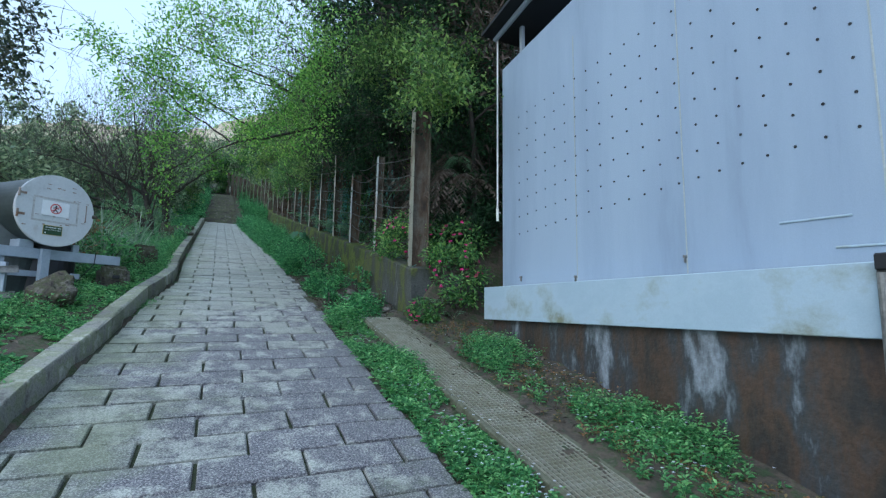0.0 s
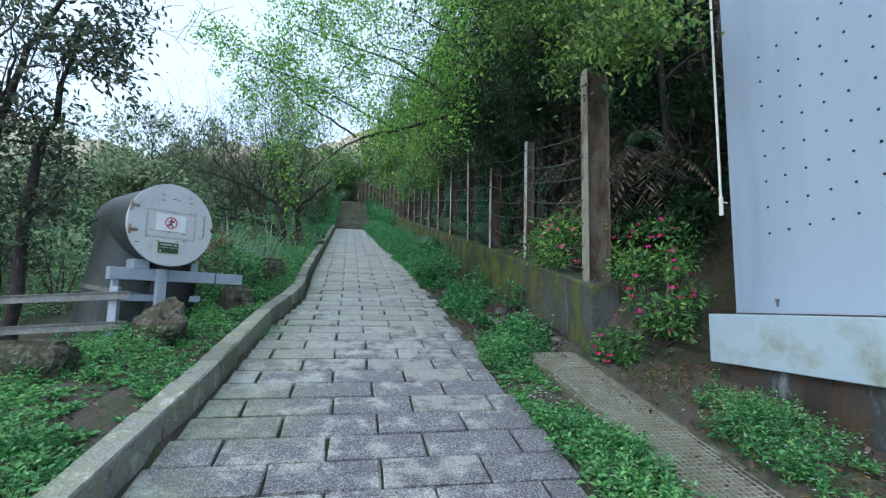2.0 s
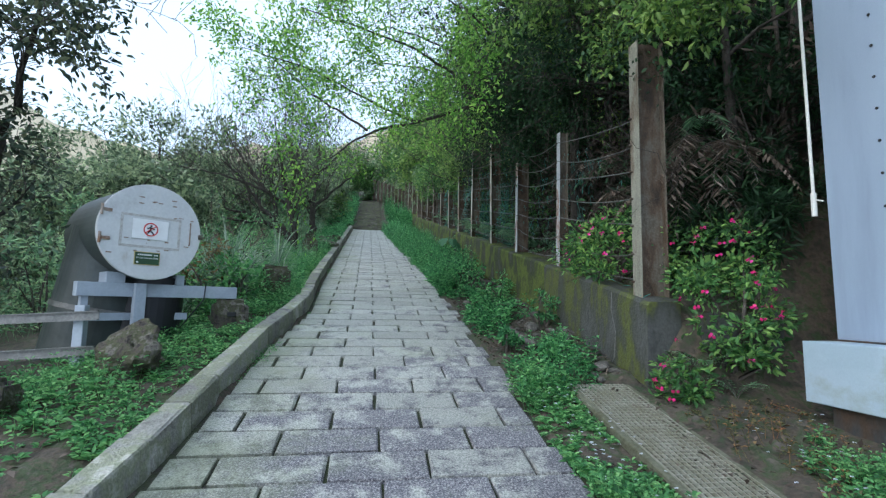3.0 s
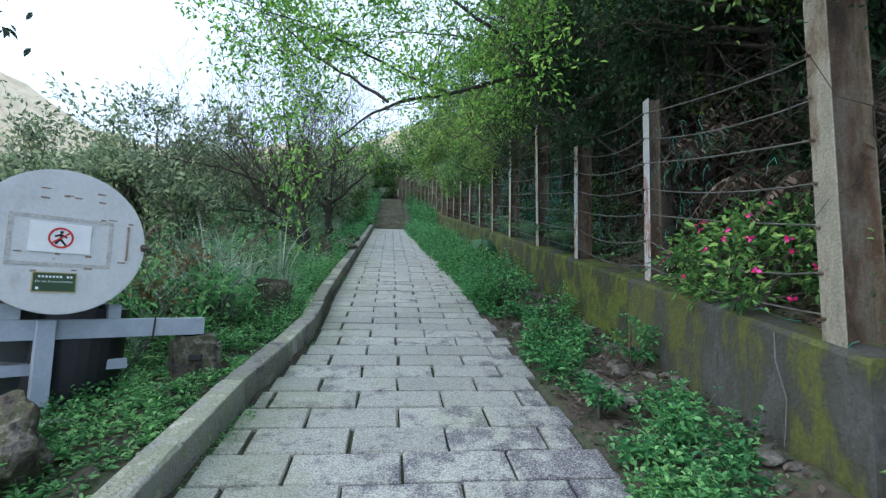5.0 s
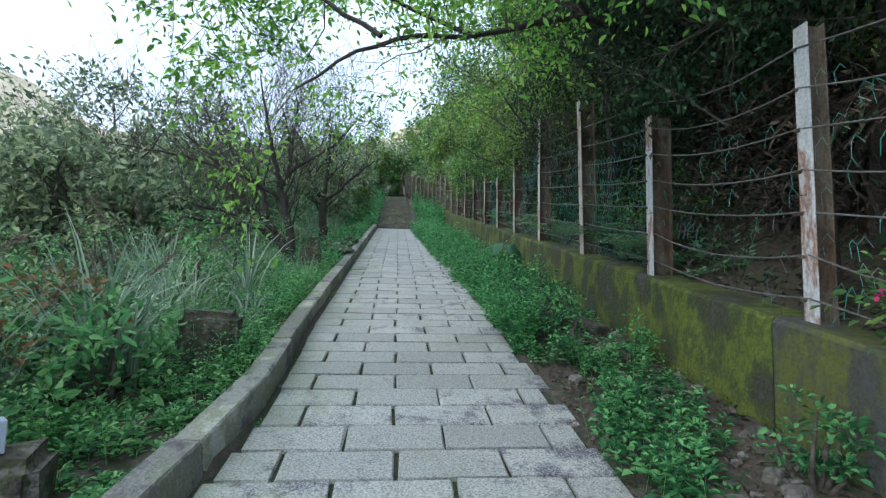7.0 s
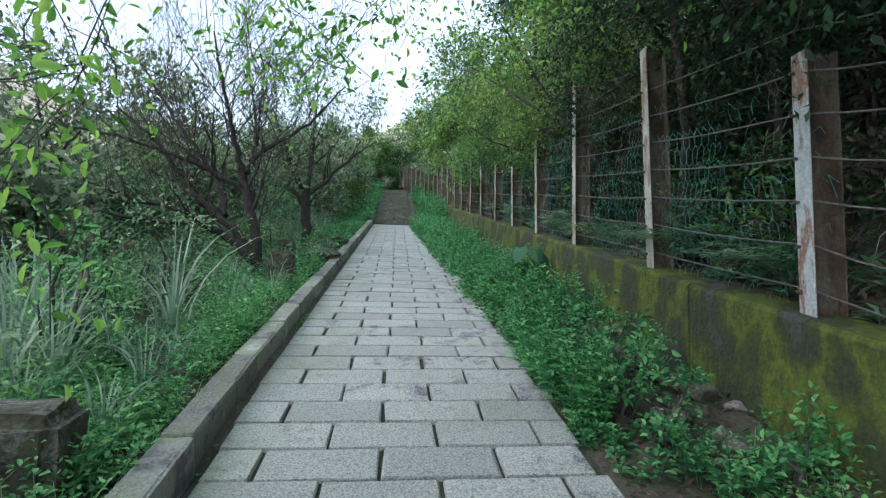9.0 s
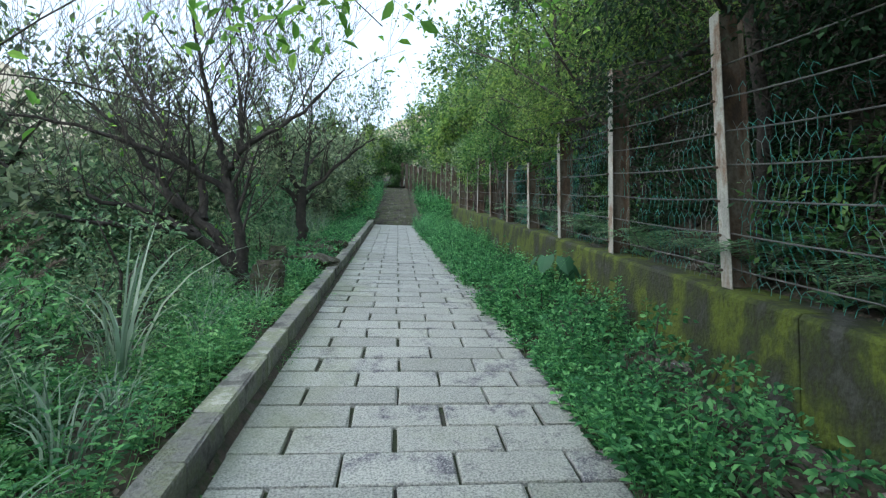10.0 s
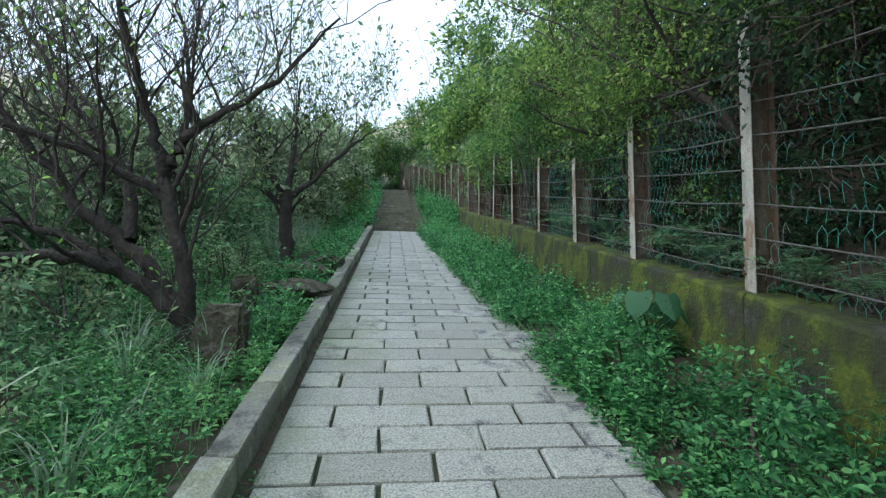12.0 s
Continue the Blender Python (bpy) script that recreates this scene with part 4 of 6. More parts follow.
# ---- blocks and rocks ----
def rock(name, at, size, seed, label, material="rock", blocky=0.0, turn=0.0, category="rock", group=""):
    bm = bmesh.new()
    if blocky:
        bmesh.ops.create_cube(bm, size=1.7)
        bmesh.ops.bevel(bm, geom=bm.edges[:], offset=0.2, segments=3, affect="EDGES")
        bmesh.ops.subdivide_edges(bm, edges=bm.edges[:], cuts=3, use_grid_fill=True)
    else:
        bmesh.ops.create_icosphere(bm, subdivisions=2 if max(size) < 0.3 else 4, radius=1)
    k = 0.10 if blocky else 0.32
    for v in bm.verts:
        p = v.co.copy()
        f = noise.noise(p * 1.3 + Vector((seed * 7.3, 0, 0))) * k * 1.6 + noise.noise(p * 4 + Vector((0, seed * 3.1, 0))) * k * 0.5
        f -= 0.28 * k * abs(noise.noise(p * 2.6 + Vector((seed * 1.7, 3, 0)))) + 0.3 * k * noise.noise(p * 8)
        v.co *= 1 + f
        if not blocky:  # broken flat faces
            for q in range(5):
                d = Vector((math.sin(seed * 2.1 + q * 1.9), math.cos(seed * 1.3 + q * 2.7), math.sin(seed + q * 1.1))).normalized()
                over = v.co.dot(d) - 0.72
                if over > 0:
                    v.co -= d * over * 0.85
    bmesh.ops.scale(bm, vec=Vector(size) / 2, verts=bm.verts)
    me = bpy.data.meshes.new(name)
    bm.to_mesh(me)
    bm.free()
    me.materials.append(M[material])
    ob = new(name, me)
    ob.matrix_world = Matrix.Translation(at) @ Euler((0, 0, turn)).to_matrix().to_4x4()
    return tagged(ob, label, category, group)


def on(x, y, up=0.0):
    return (x, y, float(land(x, y)) + up)


rock("concrete_block", on(-1.36, 8.58, 0.03), (0.42, 0.42, 0.62), 1, "worn concrete block with a square hole", "rock", 1, 0.35, "concrete block")
rock("stone_block", on(-1.22, 10.45, 0.16), (0.52, 0.4, 0.62), 2, "dark weathered stone block in the weeds", "rock", 1, 0.2, "stone block")
rock("boulder", on(-1.68, 7.05, 0.12), (0.52, 0.46, 0.62), 14, "rough boulder of conglomerate with moss", category="boulder")
rock("dark_stone", on(-2.45, 6.35, 0.12), (0.8, 0.4, 0.45), 4, "dark red-brown stone slab at the verge", "rock", 1, 0.1, "stone slab")
rock("stone_block", (-1.27, 15.13, path_z(15.13) + 0.31), (0.42, 0.36, 0.62), 5, "square stone block covered in creeping moss", "rock", 1, 0.15, "stone block")
rock("stone_block", (-1.4, 16.1, path_z(16.1) + 0.38), (0.28, 0.28, 0.58), 6, "square stone block under the bare tree", "rock", 1, 0.3, "stone block")
for i, (x, y, s) in enumerate(((-1.25, 17.3, 0.7), (-1.35, 18.6, 0.55), (-1.2, 19.6, 0.5))):
    rock("flat_rock", on(x + 0.1, y, 0.12), (s * 1.3, s, 0.34), 10 + i, "flat mossy rock lying in the weeds", category="rock", group="flat rocks")
bm = bmesh.new()
box(bm, (0, 0, 0), (0.09, 0.02, 0.05), bevel=0.006)
hole = part("block_hole", bm, M["hole"])
hole.matrix_world = Matrix.Translation((-1.36 + 0.185 * math.sin(0.35), 8.58 - 0.185 * math.cos(0.35), float(land(-1.36, 8.58)) + 0.13)) @ Euler((0, 0, 0.35)).to_matrix().to_4x4()
hole.parent = bpy.data.objects["concrete_block"]
hole.matrix_parent_inverse = bpy.data.objects["concrete_block"].matrix_basis.inverted()
rr = random.Random(12)
for i in range(170):
    y = rr.uniform(6.9, 11.8) if i < 125 else rr.uniform(11.8, 16)
    x = rr.uniform(1.62, 2.6) if i % 3 else rr.uniform(2.2, 2.6)
    s = rr.uniform(0.04, 0.12) if i % 5 else rr.uniform(0.12, 0.2)
    rock("loose_stone", on(x, y, s * 0.15), (s, s * rr.uniform(0.6, 1), s * 0.6), 30 + i, "small grey loose stone at the foot of the wall", "pebble", category="stone", group="loose stones", turn=rr.uniform(0, 3))
bm = bmesh.new()
box(bm, (0, 0, 0), (0.14, 1.0, 0.1), bevel=0.012)
sleeper = part("timber", bm, M["bark"])
sleeper.matrix_world = Matrix.Translation(on(2.36, 11.9, 0.07)) @ Euler((0.2, 0, 0.25)).to_matrix().to_4x4()
tagged(sleeper, "grey weathered timber lying by the wall", "timber")


# ---- trees and shrubs ----
def limb(x, y, z, dx, dy, dz, ln, r):
    return ((x, y, z), (dx, dy, dz), ln, r)


tree("bare_tree", (-1.65, 15.5, 3.15), [], 21, "leaf_spring", 0.09, 0.06, "bare dark-limbed tree with few young leaves", bark="darkbark", clump=0.05, fine=True, rise=0.3, wiggle=0.2, boughs=[
    ([(-1.65, 15.5, 3.1), (-1.65, 15.5, 3.35), (-1.70, 15.5, 3.8), (-1.79, 15.5, 4.25), (-1.95, 15.5, 4.76)], 0.087, 0.06, 6, 0.9),
    ([(-1.95, 15.5, 4.76), (-2.01, 15.4, 5.2), (-2.06, 15.2, 5.54), (-2.15, 15.0, 6.1), (-2.25, 14.9, 6.7)], 0.051, 0.012, 13, 1.35),
    ([(-1.95, 15.5, 4.76), (-1.84, 15.5, 5.06), (-1.51, 15.4, 5.29), (-0.98, 15.3, 5.58), (-0.48, 15.3, 6.19)], 0.057, 0.01, 13, 1.35),
    ([(-1.84, 15.5, 5.06), (-1.80, 15.6, 5.38), (-1.87, 15.7, 5.77), (-2.04, 15.8, 6.6)], 0.041, 0.01, 13, 1.35),
    ([(-1.70, 15.5, 3.55), (-2.08, 15.4, 3.92), (-2.28, 15.2, 4.02), (-2.53, 15.0, 4.04), (-2.91, 14.8, 4.02), (-3.6, 14.5, 4.1)], 0.072, 0.015, 5, 0.8),
    ([(-1.70, 15.5, 3.6), (-2.18, 15.5, 4.21), (-2.51, 15.4, 4.44), (-2.77, 15.3, 4.83), (-3.07, 15.1, 5.25), (-3.5, 15.0, 5.6)], 0.072, 0.012, 13, 1.35),
    ([(-2.18, 15.5, 4.21), (-2.28, 15.7, 4.78), (-2.76, 15.8, 5.29), (-3.15, 15.9, 5.78), (-3.69, 16.0, 6.6)], 0.061, 0.012, 13, 1.35),
    ([(-1.83, 15.5, 4.5), (-2.3, 15.4, 4.85), (-2.84, 15.2, 5.04), (-3.74, 15.0, 5.25), (-4.7, 14.8, 5.34)], 0.045, 0.01, 14, 1.2),
    ([(-2.2, 15.45, 4.0), (-2.6, 15.4, 4.27), (-3.27, 15.2, 4.35), (-4.25, 15.0, 4.73), (-4.9, 14.8, 5.1)], 0.04, 0.01, 13, 1.1)])
tree("bare_tree", on(-1.67, 19.2, -0.1), [], 22, "leaf_shrub", 0.8, 0.09, "thin-limbed tree with sparse leaves", bark="darkbark", rise=0.3, boughs=[
    ([(-1.67, 19.2, 4.0), (-1.68, 19.2, 4.6), (-1.72, 19.2, 5.4)], 0.123, 0.09, 2, 0.8),
    ([(-1.72, 19.2, 5.35), (-2.0, 19.2, 5.79), (-2.22, 19.1, 6.45), (-2.5, 19.0, 7.2)], 0.072, 0.012, 12, 1.2),
    ([(-1.72, 19.2, 5.3), (-1.29, 19.2, 5.66), (-0.7, 19.1, 6.21), (-0.24, 19.0, 6.51)], 0.061, 0.01, 12, 1.1),
    ([(-1.71, 19.2, 5.35), (-1.64, 19.3, 6.23), (-1.6, 19.4, 7.42)], 0.061, 0.012, 12, 1.2),
    ([(-1.72, 19.2, 5.2), (-2.3, 19.5, 5.6), (-3.1, 19.8, 6.1), (-3.8, 20.0, 6.8)], 0.057, 0.012, 12, 1.2)])
tree("dark_tree", on(-3.3, 7.65, -0.1), [], 23, "leaf_twilight", 3, 0.07, "dark-leaved evergreen tree beside the capped pipe", bark="darkbark", clump=0.11, fine=True, droop=0.35, leafy_to=-2.15, boughs=[
    ([(-3.25, 7.6, 1.1), (-3.3, 7.6, 2.4), (-3.2, 7.6, 3.4), (-2.95, 7.4, 4.2), (-2.65, 7.1, 4.8)], 0.075, 0.012, 10, 0.7),
    ([(-3.4, 7.7, 1.1), (-3.55, 7.5, 2.6), (-3.55, 7.3, 3.6), (-3.5, 7.0, 4.6), (-3.3, 6.8, 5.4)], 0.085, 0.015, 11, 0.95),
    ([(-3.55, 7.4, 3.3), (-3.05, 6.9, 4.15), (-2.6, 6.6, 4.6), (-2.25, 6.4, 5.0)], 0.04, 0.01, 9, 0.7),
    ([(-3.5, 7.5, 2.2), (-4.2, 7.7, 3.2), (-5.0, 8.0, 3.9)], 0.045, 0.01, 10, 1.0),
    ([(-3.55, 7.3, 3.4), (-4.2, 7.1, 4.2), (-4.9, 6.9, 5.0)], 0.045, 0.01, 10, 1.1)])
# trees on the bank that reach over the path
tree("overhanging_tree", on(3.75, 12.3, -0.1), [limb(-0.1, -0.2, 2.0, 0.3, 0.3, 1, 2.6, 0.06)],
     24, "leaf_spring", 5, 0.06, "spreading tree with fresh pale green leaves over the path", bark="darkbark", depth=3, kids=4, spread=0.6, lift=0.12, shrink=0.6, clump=0.12, fine=True, leafy_to=2.1, boughs=[
         ([(3.75, 12.3, 3.6), (3.6, 12.0, 4.8), (3.1, 11.5, 5.9), (2.2, 11.0, 5.8), (0.9, 10.3, 5.05), (0.1, 9.6, 4.6), (-0.4, 9.3, 4.05)], 0.06, 0.007, 11, 1.15),
         ([(2.2, 11.0, 5.8), (1.2, 10.2, 6.1), (0.2, 9.4, 6.0), (-0.8, 8.8, 5.9)], 0.03, 0.006, 10, 1.2),
         ([(3.1, 11.5, 5.9), (2.4, 10.2, 6.3), (1.6, 9.2, 6.3), (0.8, 8.5, 6.2)], 0.032, 0.006, 10, 1.2),
         ([(3.1, 11.5, 5.9), (2.3, 11.2, 6.25), (1.5, 10.7, 6.6), (0.4, 10.2, 6.6)], 0.032, 0.008, 9, 1.4),
         ([(0.9, 10.3, 5.05), (0.0, 10.3, 5.4), (-0.9, 10.2, 5.8), (-1.8, 10.0, 5.9)], 0.022, 0.005, 9, 1.1),
         ([(0.1, 9.6, 4.6), (-0.7, 9.9, 5.2), (-1.4, 10.0, 5.8)], 0.02, 0.005, 7, 1.1),
         ([(2.2, 11.0, 5.8), (1.8, 11.8, 6.6), (1.0, 12.6, 7.2), (0.0, 13.0, 7.4)], 0.034, 0.008, 9, 1.6)])
tree("overhanging_tree", on(3.9, 19.0, -0.1), [limb(0, 0, 0, -0.1, 0, 1, 2.6, 0.11), limb(-0.1, 0, 1.9, -1, -0.2, 0.35, 2.0, 0.06), limb(-0.15, 0, 2.0, -0.6, 0.5, 0.5, 2.2, 0.06), limb(-0.1, 0, 2.2, 0.2, -0.4, 0.8, 2.4, 0.06)],
     25, "leaf_canopy", 6, 0.12, "spreading tree with fresh green leaves over the fence", depth=3, kids=4, spread=0.65, lift=0.12, shrink=0.6, clump=0.15)
tree("overhanging_tree", on(3.9, 9.7, -0.1), [], 26, "leaf_canopy", 6, 0.075, "leafy tree whose boughs hang over the tall fence post", bark="darkbark", clump=0.12, fine=True, boughs=[
    ([(3.9, 9.7, 2.9), (3.85, 9.5, 4.5), (3.6, 9.1, 5.6), (3.2, 8.6, 6.1), (2.7, 8.2, 6.2)], 0.07, 0.012, 9, 0.9),
    ([(3.6, 9.1, 5.6), (3.3, 9.3, 6.4), (2.8, 9.2, 6.9)], 0.04, 0.01, 8, 0.9),
    ([(3.6, 9.1, 5.5), (3.3, 8.3, 5.8), (3.05, 7.7, 5.5)], 0.035, 0.01, 8, 0.8),
    ([(3.6, 9.1, 5.5), (3.25, 7.7, 5.5), (2.95, 6.6, 5.05), (2.7, 5.85, 4.5)], 0.035, 0.007, 9, 0.5),
    ([(3.6, 9.0, 5.6), (3.4, 7.6, 6.0), (3.2, 6.6, 5.9)], 0.035, 0.008, 9, 0.7)])
# first four wear leaf_dark with its painted-in shade, the last two bright leaf_canopy
for i, (x, y, h) in enumerate(((3.75, 8.4, 3.4), (3.6, 10.0, 3.6), (3.7, 11.7, 3.3), (3.6, 13.6, 3.4), (3.75, 15.6, 3.2), (3.7, 17.6, 3.2))):
    lm = [limb(0, 0, 0, 0.05, 0, 1, h, 0.07)]
    for k in range(7):
        a = 2.2 + k * 0.55 + 0.3 * (i % 3)
        lm.append(limb(0, 0, h * (0.62 + 0.05 * k), math.cos(a), math.sin(a), 0.25, 1.25, 0.03))
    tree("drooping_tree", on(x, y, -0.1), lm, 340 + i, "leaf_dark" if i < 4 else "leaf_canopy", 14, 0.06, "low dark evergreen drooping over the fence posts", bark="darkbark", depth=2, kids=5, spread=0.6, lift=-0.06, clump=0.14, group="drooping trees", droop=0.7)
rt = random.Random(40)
# the last six, high on the bank, are mostly unseen and added for shade
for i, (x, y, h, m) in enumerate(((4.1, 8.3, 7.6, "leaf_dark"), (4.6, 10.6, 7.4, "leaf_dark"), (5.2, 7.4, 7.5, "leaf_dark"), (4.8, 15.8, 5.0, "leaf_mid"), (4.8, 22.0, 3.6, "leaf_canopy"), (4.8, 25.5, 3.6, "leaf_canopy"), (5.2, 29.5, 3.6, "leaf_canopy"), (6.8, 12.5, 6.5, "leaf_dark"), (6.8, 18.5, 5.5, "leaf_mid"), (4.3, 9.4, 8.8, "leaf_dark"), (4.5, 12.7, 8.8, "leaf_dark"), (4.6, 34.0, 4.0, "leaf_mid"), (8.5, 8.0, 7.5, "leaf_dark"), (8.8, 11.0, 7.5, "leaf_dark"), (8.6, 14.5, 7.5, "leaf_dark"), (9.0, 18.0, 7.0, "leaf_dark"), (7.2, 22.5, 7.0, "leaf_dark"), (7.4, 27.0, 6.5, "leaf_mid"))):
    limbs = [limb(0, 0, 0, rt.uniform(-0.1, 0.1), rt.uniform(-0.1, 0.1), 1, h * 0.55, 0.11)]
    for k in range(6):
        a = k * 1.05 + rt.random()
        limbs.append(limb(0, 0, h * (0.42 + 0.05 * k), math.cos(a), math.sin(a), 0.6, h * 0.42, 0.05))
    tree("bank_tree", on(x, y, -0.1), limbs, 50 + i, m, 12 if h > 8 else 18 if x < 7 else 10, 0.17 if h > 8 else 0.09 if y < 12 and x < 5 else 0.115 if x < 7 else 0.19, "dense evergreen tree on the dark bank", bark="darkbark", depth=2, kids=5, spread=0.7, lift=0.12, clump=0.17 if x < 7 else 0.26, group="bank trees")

for i, (x, y, hh, lean) in enumerate(((-4.5, 13.9, 3.6, 0.05), (-6.3, 14.9, 4.2, 0.1), (-5.4, 16.8, 4.2, -0.1), (-7.6, 13.2, 3.8, 0.1), (-4.0, 18.6, 3.6, 0.1), (-5.4, 21.0, 4.0, 0.2), (-3.2, 23.5, 3.4, 0.1), (-3.0, 27.0, 3.4, 0.1), (-2.6, 30.5, 3.2, 0.1), (-8.2, 17.5, 4.6, 0.0))):
    hh *= 0.76 if y < 16 else 1.08
    limbs = [limb(0, 0, 0, lean, -0.1, 1, hh * 0.6, 0.07)]
    for k in range(8):
        a = k * 2.4 + rt.random()
        limbs.append(limb(lean * hh * 0.3, 0, hh * (0.22 + 0.055 * k), math.cos(a), math.sin(a), 0.6, hh * 0.36, 0.035))
    tree("valley_tree", on(x, y, -0.1), limbs, 70 + i, "leaf_gloss", 8, 0.125 if y < 20 else 0.15, "small glossy-leaved evergreen tree on the valley side", bark="bark", depth=2, kids=5, spread=0.65, lift=0.12, clump=0.13, group="valley trees", droop=0.1)
# shrubs on the valley side
rs = random.Random(60)
for i in range(34):
    y = 9 + 1.0 * i + rs.uniform(-0.5, 0.5)
    x = rs.uniform(-7.0, -5.2) if y < 15 else rs.uniform(-6.0, -4.2) if y < 19 else rs.uniform(-5.5, -2.6)
    hh = rs.uniform(0.8, 1.45)
    bush("valley_shrub", on(x, y), (1.1 + 0.4 * rs.random(), 1.1, hh), 100 + i, rs.choice(("leaf_sapling", "leaf_gloss", "leaf_shrub", "leaf_fern")), 2300, 0.13, "dense wild evergreen shrub on the valley side", clumps=70, group="valley shrubs", height=hh * 0.95, tight=0.08, slim=0.36)
for i in range(14):
    y = 10 + 2.4 * i
    bush("tall_shrub", on(-7.8 + rs.uniform(-1.2, 1.2), y), (1.8, 1.8, 1.7 if y < 15 else 1.9), 160 + i, rs.choice(("leaf_gloss", "leaf_gloss", "leaf_shrub")), 3200, 0.19, "tall leafy thicket down the valley slope", clumps=100, group="thickets", height=1.9 if y < 15 else 2.0, tight=0.07, slim=0.36)
# pale leaf_canopy here and on the crest trees puts distance haze into the leaves
for i in range(12):
    y = 30 + 1.4 * i
    x = rs.uniform(-3.0, -2.0) if i % 2 else float(np.interp(y, [29, 34, 38, 42, 46], [2.85, 2.35, 1.75, 0.95, -0.1])) + rs.uniform(0.9, 1.6)
    bush("hill_shrub", on(x, y), (1.1, 1.1, 1.3), 190 + i, rs.choice(("leaf_canopy", "leaf_mid", "leaf_shrub")), 2600, 0.12, "green shrub beside the stairs", clumps=46, group="hill shrubs", height=1.2, tight=0.12)
for i, x in enumerate((-1.6, -0.5, 0.6)):
    bush("hill_shrub", on(x, 43.6 + 0.3 * i), (0.9, 0.8, 0.9), 205 + i, "leaf_mid", 2200, 0.12, "green shrub at the head of the stairs", clumps=40, group="hill shrubs", height=0.8, tight=0.12)
# trees closing the head of the stairs
for i, (x, y, h, m) in enumerate(((3.9, 33.5, 5.0, "leaf_canopy"), (3.6, 37.0, 5.5, "leaf_mid"), (3.0, 41.0, 6.0, "leaf_canopy"), (1.6, 44.5, 5.5, "leaf_mid"), (0.2, 46.0, 4.6, "leaf_shrub"), (-1.6, 46.0, 4.4, "leaf_canopy"), (-3.4, 43.0, 4.4, "leaf_gloss"), (-3.2, 37.5, 4.2, "leaf_canopy"), (-4.4, 34.0, 4.4, "leaf_gloss"), (-5.5, 40.0, 4.8, "leaf_mid"), (5.2, 46.0, 8.5, "leaf_mid"), (6.2, 38.0, 8.0, "leaf_mid"))):
    limbs = [limb(0, 0, 0, 0.05, 0, 1, h * 0.6, 0.1)]
    for k in range(8):
        a = k * 2.4 + rt.random()
        limbs.append(limb(0, 0, h * (0.2 + 0.06 * k), math.cos(a), math.sin(a), 0.6, h * 0.34, 0.045))
    tree("crest_tree", on(x, y, -0.1), limbs, 210 + i, m, 6, 0.22, "leafy tree at the head of the stairs", bark="bark", depth=2, kids=5, spread=0.65, lift=0.12, clump=0.2, group="crest trees")
for i, (x, y, r) in enumerate(((3.7, 6.95, 0.42), (4.3, 7.2, 0.65), (3.7, 7.5, 0.55), (4.4, 7.9, 0.9))):
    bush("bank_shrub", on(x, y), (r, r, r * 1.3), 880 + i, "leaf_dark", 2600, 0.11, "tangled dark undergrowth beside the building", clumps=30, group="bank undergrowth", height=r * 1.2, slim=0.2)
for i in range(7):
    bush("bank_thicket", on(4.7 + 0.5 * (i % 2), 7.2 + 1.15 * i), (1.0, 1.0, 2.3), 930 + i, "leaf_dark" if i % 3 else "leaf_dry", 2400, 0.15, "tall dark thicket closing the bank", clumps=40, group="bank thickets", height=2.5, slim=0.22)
# creepers that climb the fence
for i in range(13):
    y = 17.6 + i * 0.95
    bush("fence_creeper", (2.95 + rs.uniform(-0.1, 0.3), y, float(slope_z(y)) + 0.85), (0.5, 0.8, 0.9), 290 + i, rs.choice(("leaf_canopy", "leaf_canopy", "leaf_mid")), 1500, 0.085, "leafy creeper hanging over the fence", clumps=40, group="fence creepers", height=rs.uniform(1.5, 2.2), tight=0.12)
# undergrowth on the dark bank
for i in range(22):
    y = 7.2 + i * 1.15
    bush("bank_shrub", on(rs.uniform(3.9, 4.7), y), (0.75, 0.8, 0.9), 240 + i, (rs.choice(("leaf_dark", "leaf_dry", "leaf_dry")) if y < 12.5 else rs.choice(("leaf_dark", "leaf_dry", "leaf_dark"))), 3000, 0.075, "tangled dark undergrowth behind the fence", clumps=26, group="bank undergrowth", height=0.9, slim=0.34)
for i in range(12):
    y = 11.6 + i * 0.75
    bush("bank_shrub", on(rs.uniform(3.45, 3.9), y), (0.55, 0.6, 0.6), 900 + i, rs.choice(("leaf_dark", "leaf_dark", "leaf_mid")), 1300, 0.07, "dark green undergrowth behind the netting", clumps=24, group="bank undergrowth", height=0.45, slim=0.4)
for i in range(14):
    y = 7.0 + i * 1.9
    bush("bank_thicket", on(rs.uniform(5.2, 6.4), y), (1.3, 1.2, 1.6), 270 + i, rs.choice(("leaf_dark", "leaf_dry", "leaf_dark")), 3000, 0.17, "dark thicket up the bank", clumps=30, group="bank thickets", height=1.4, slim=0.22)


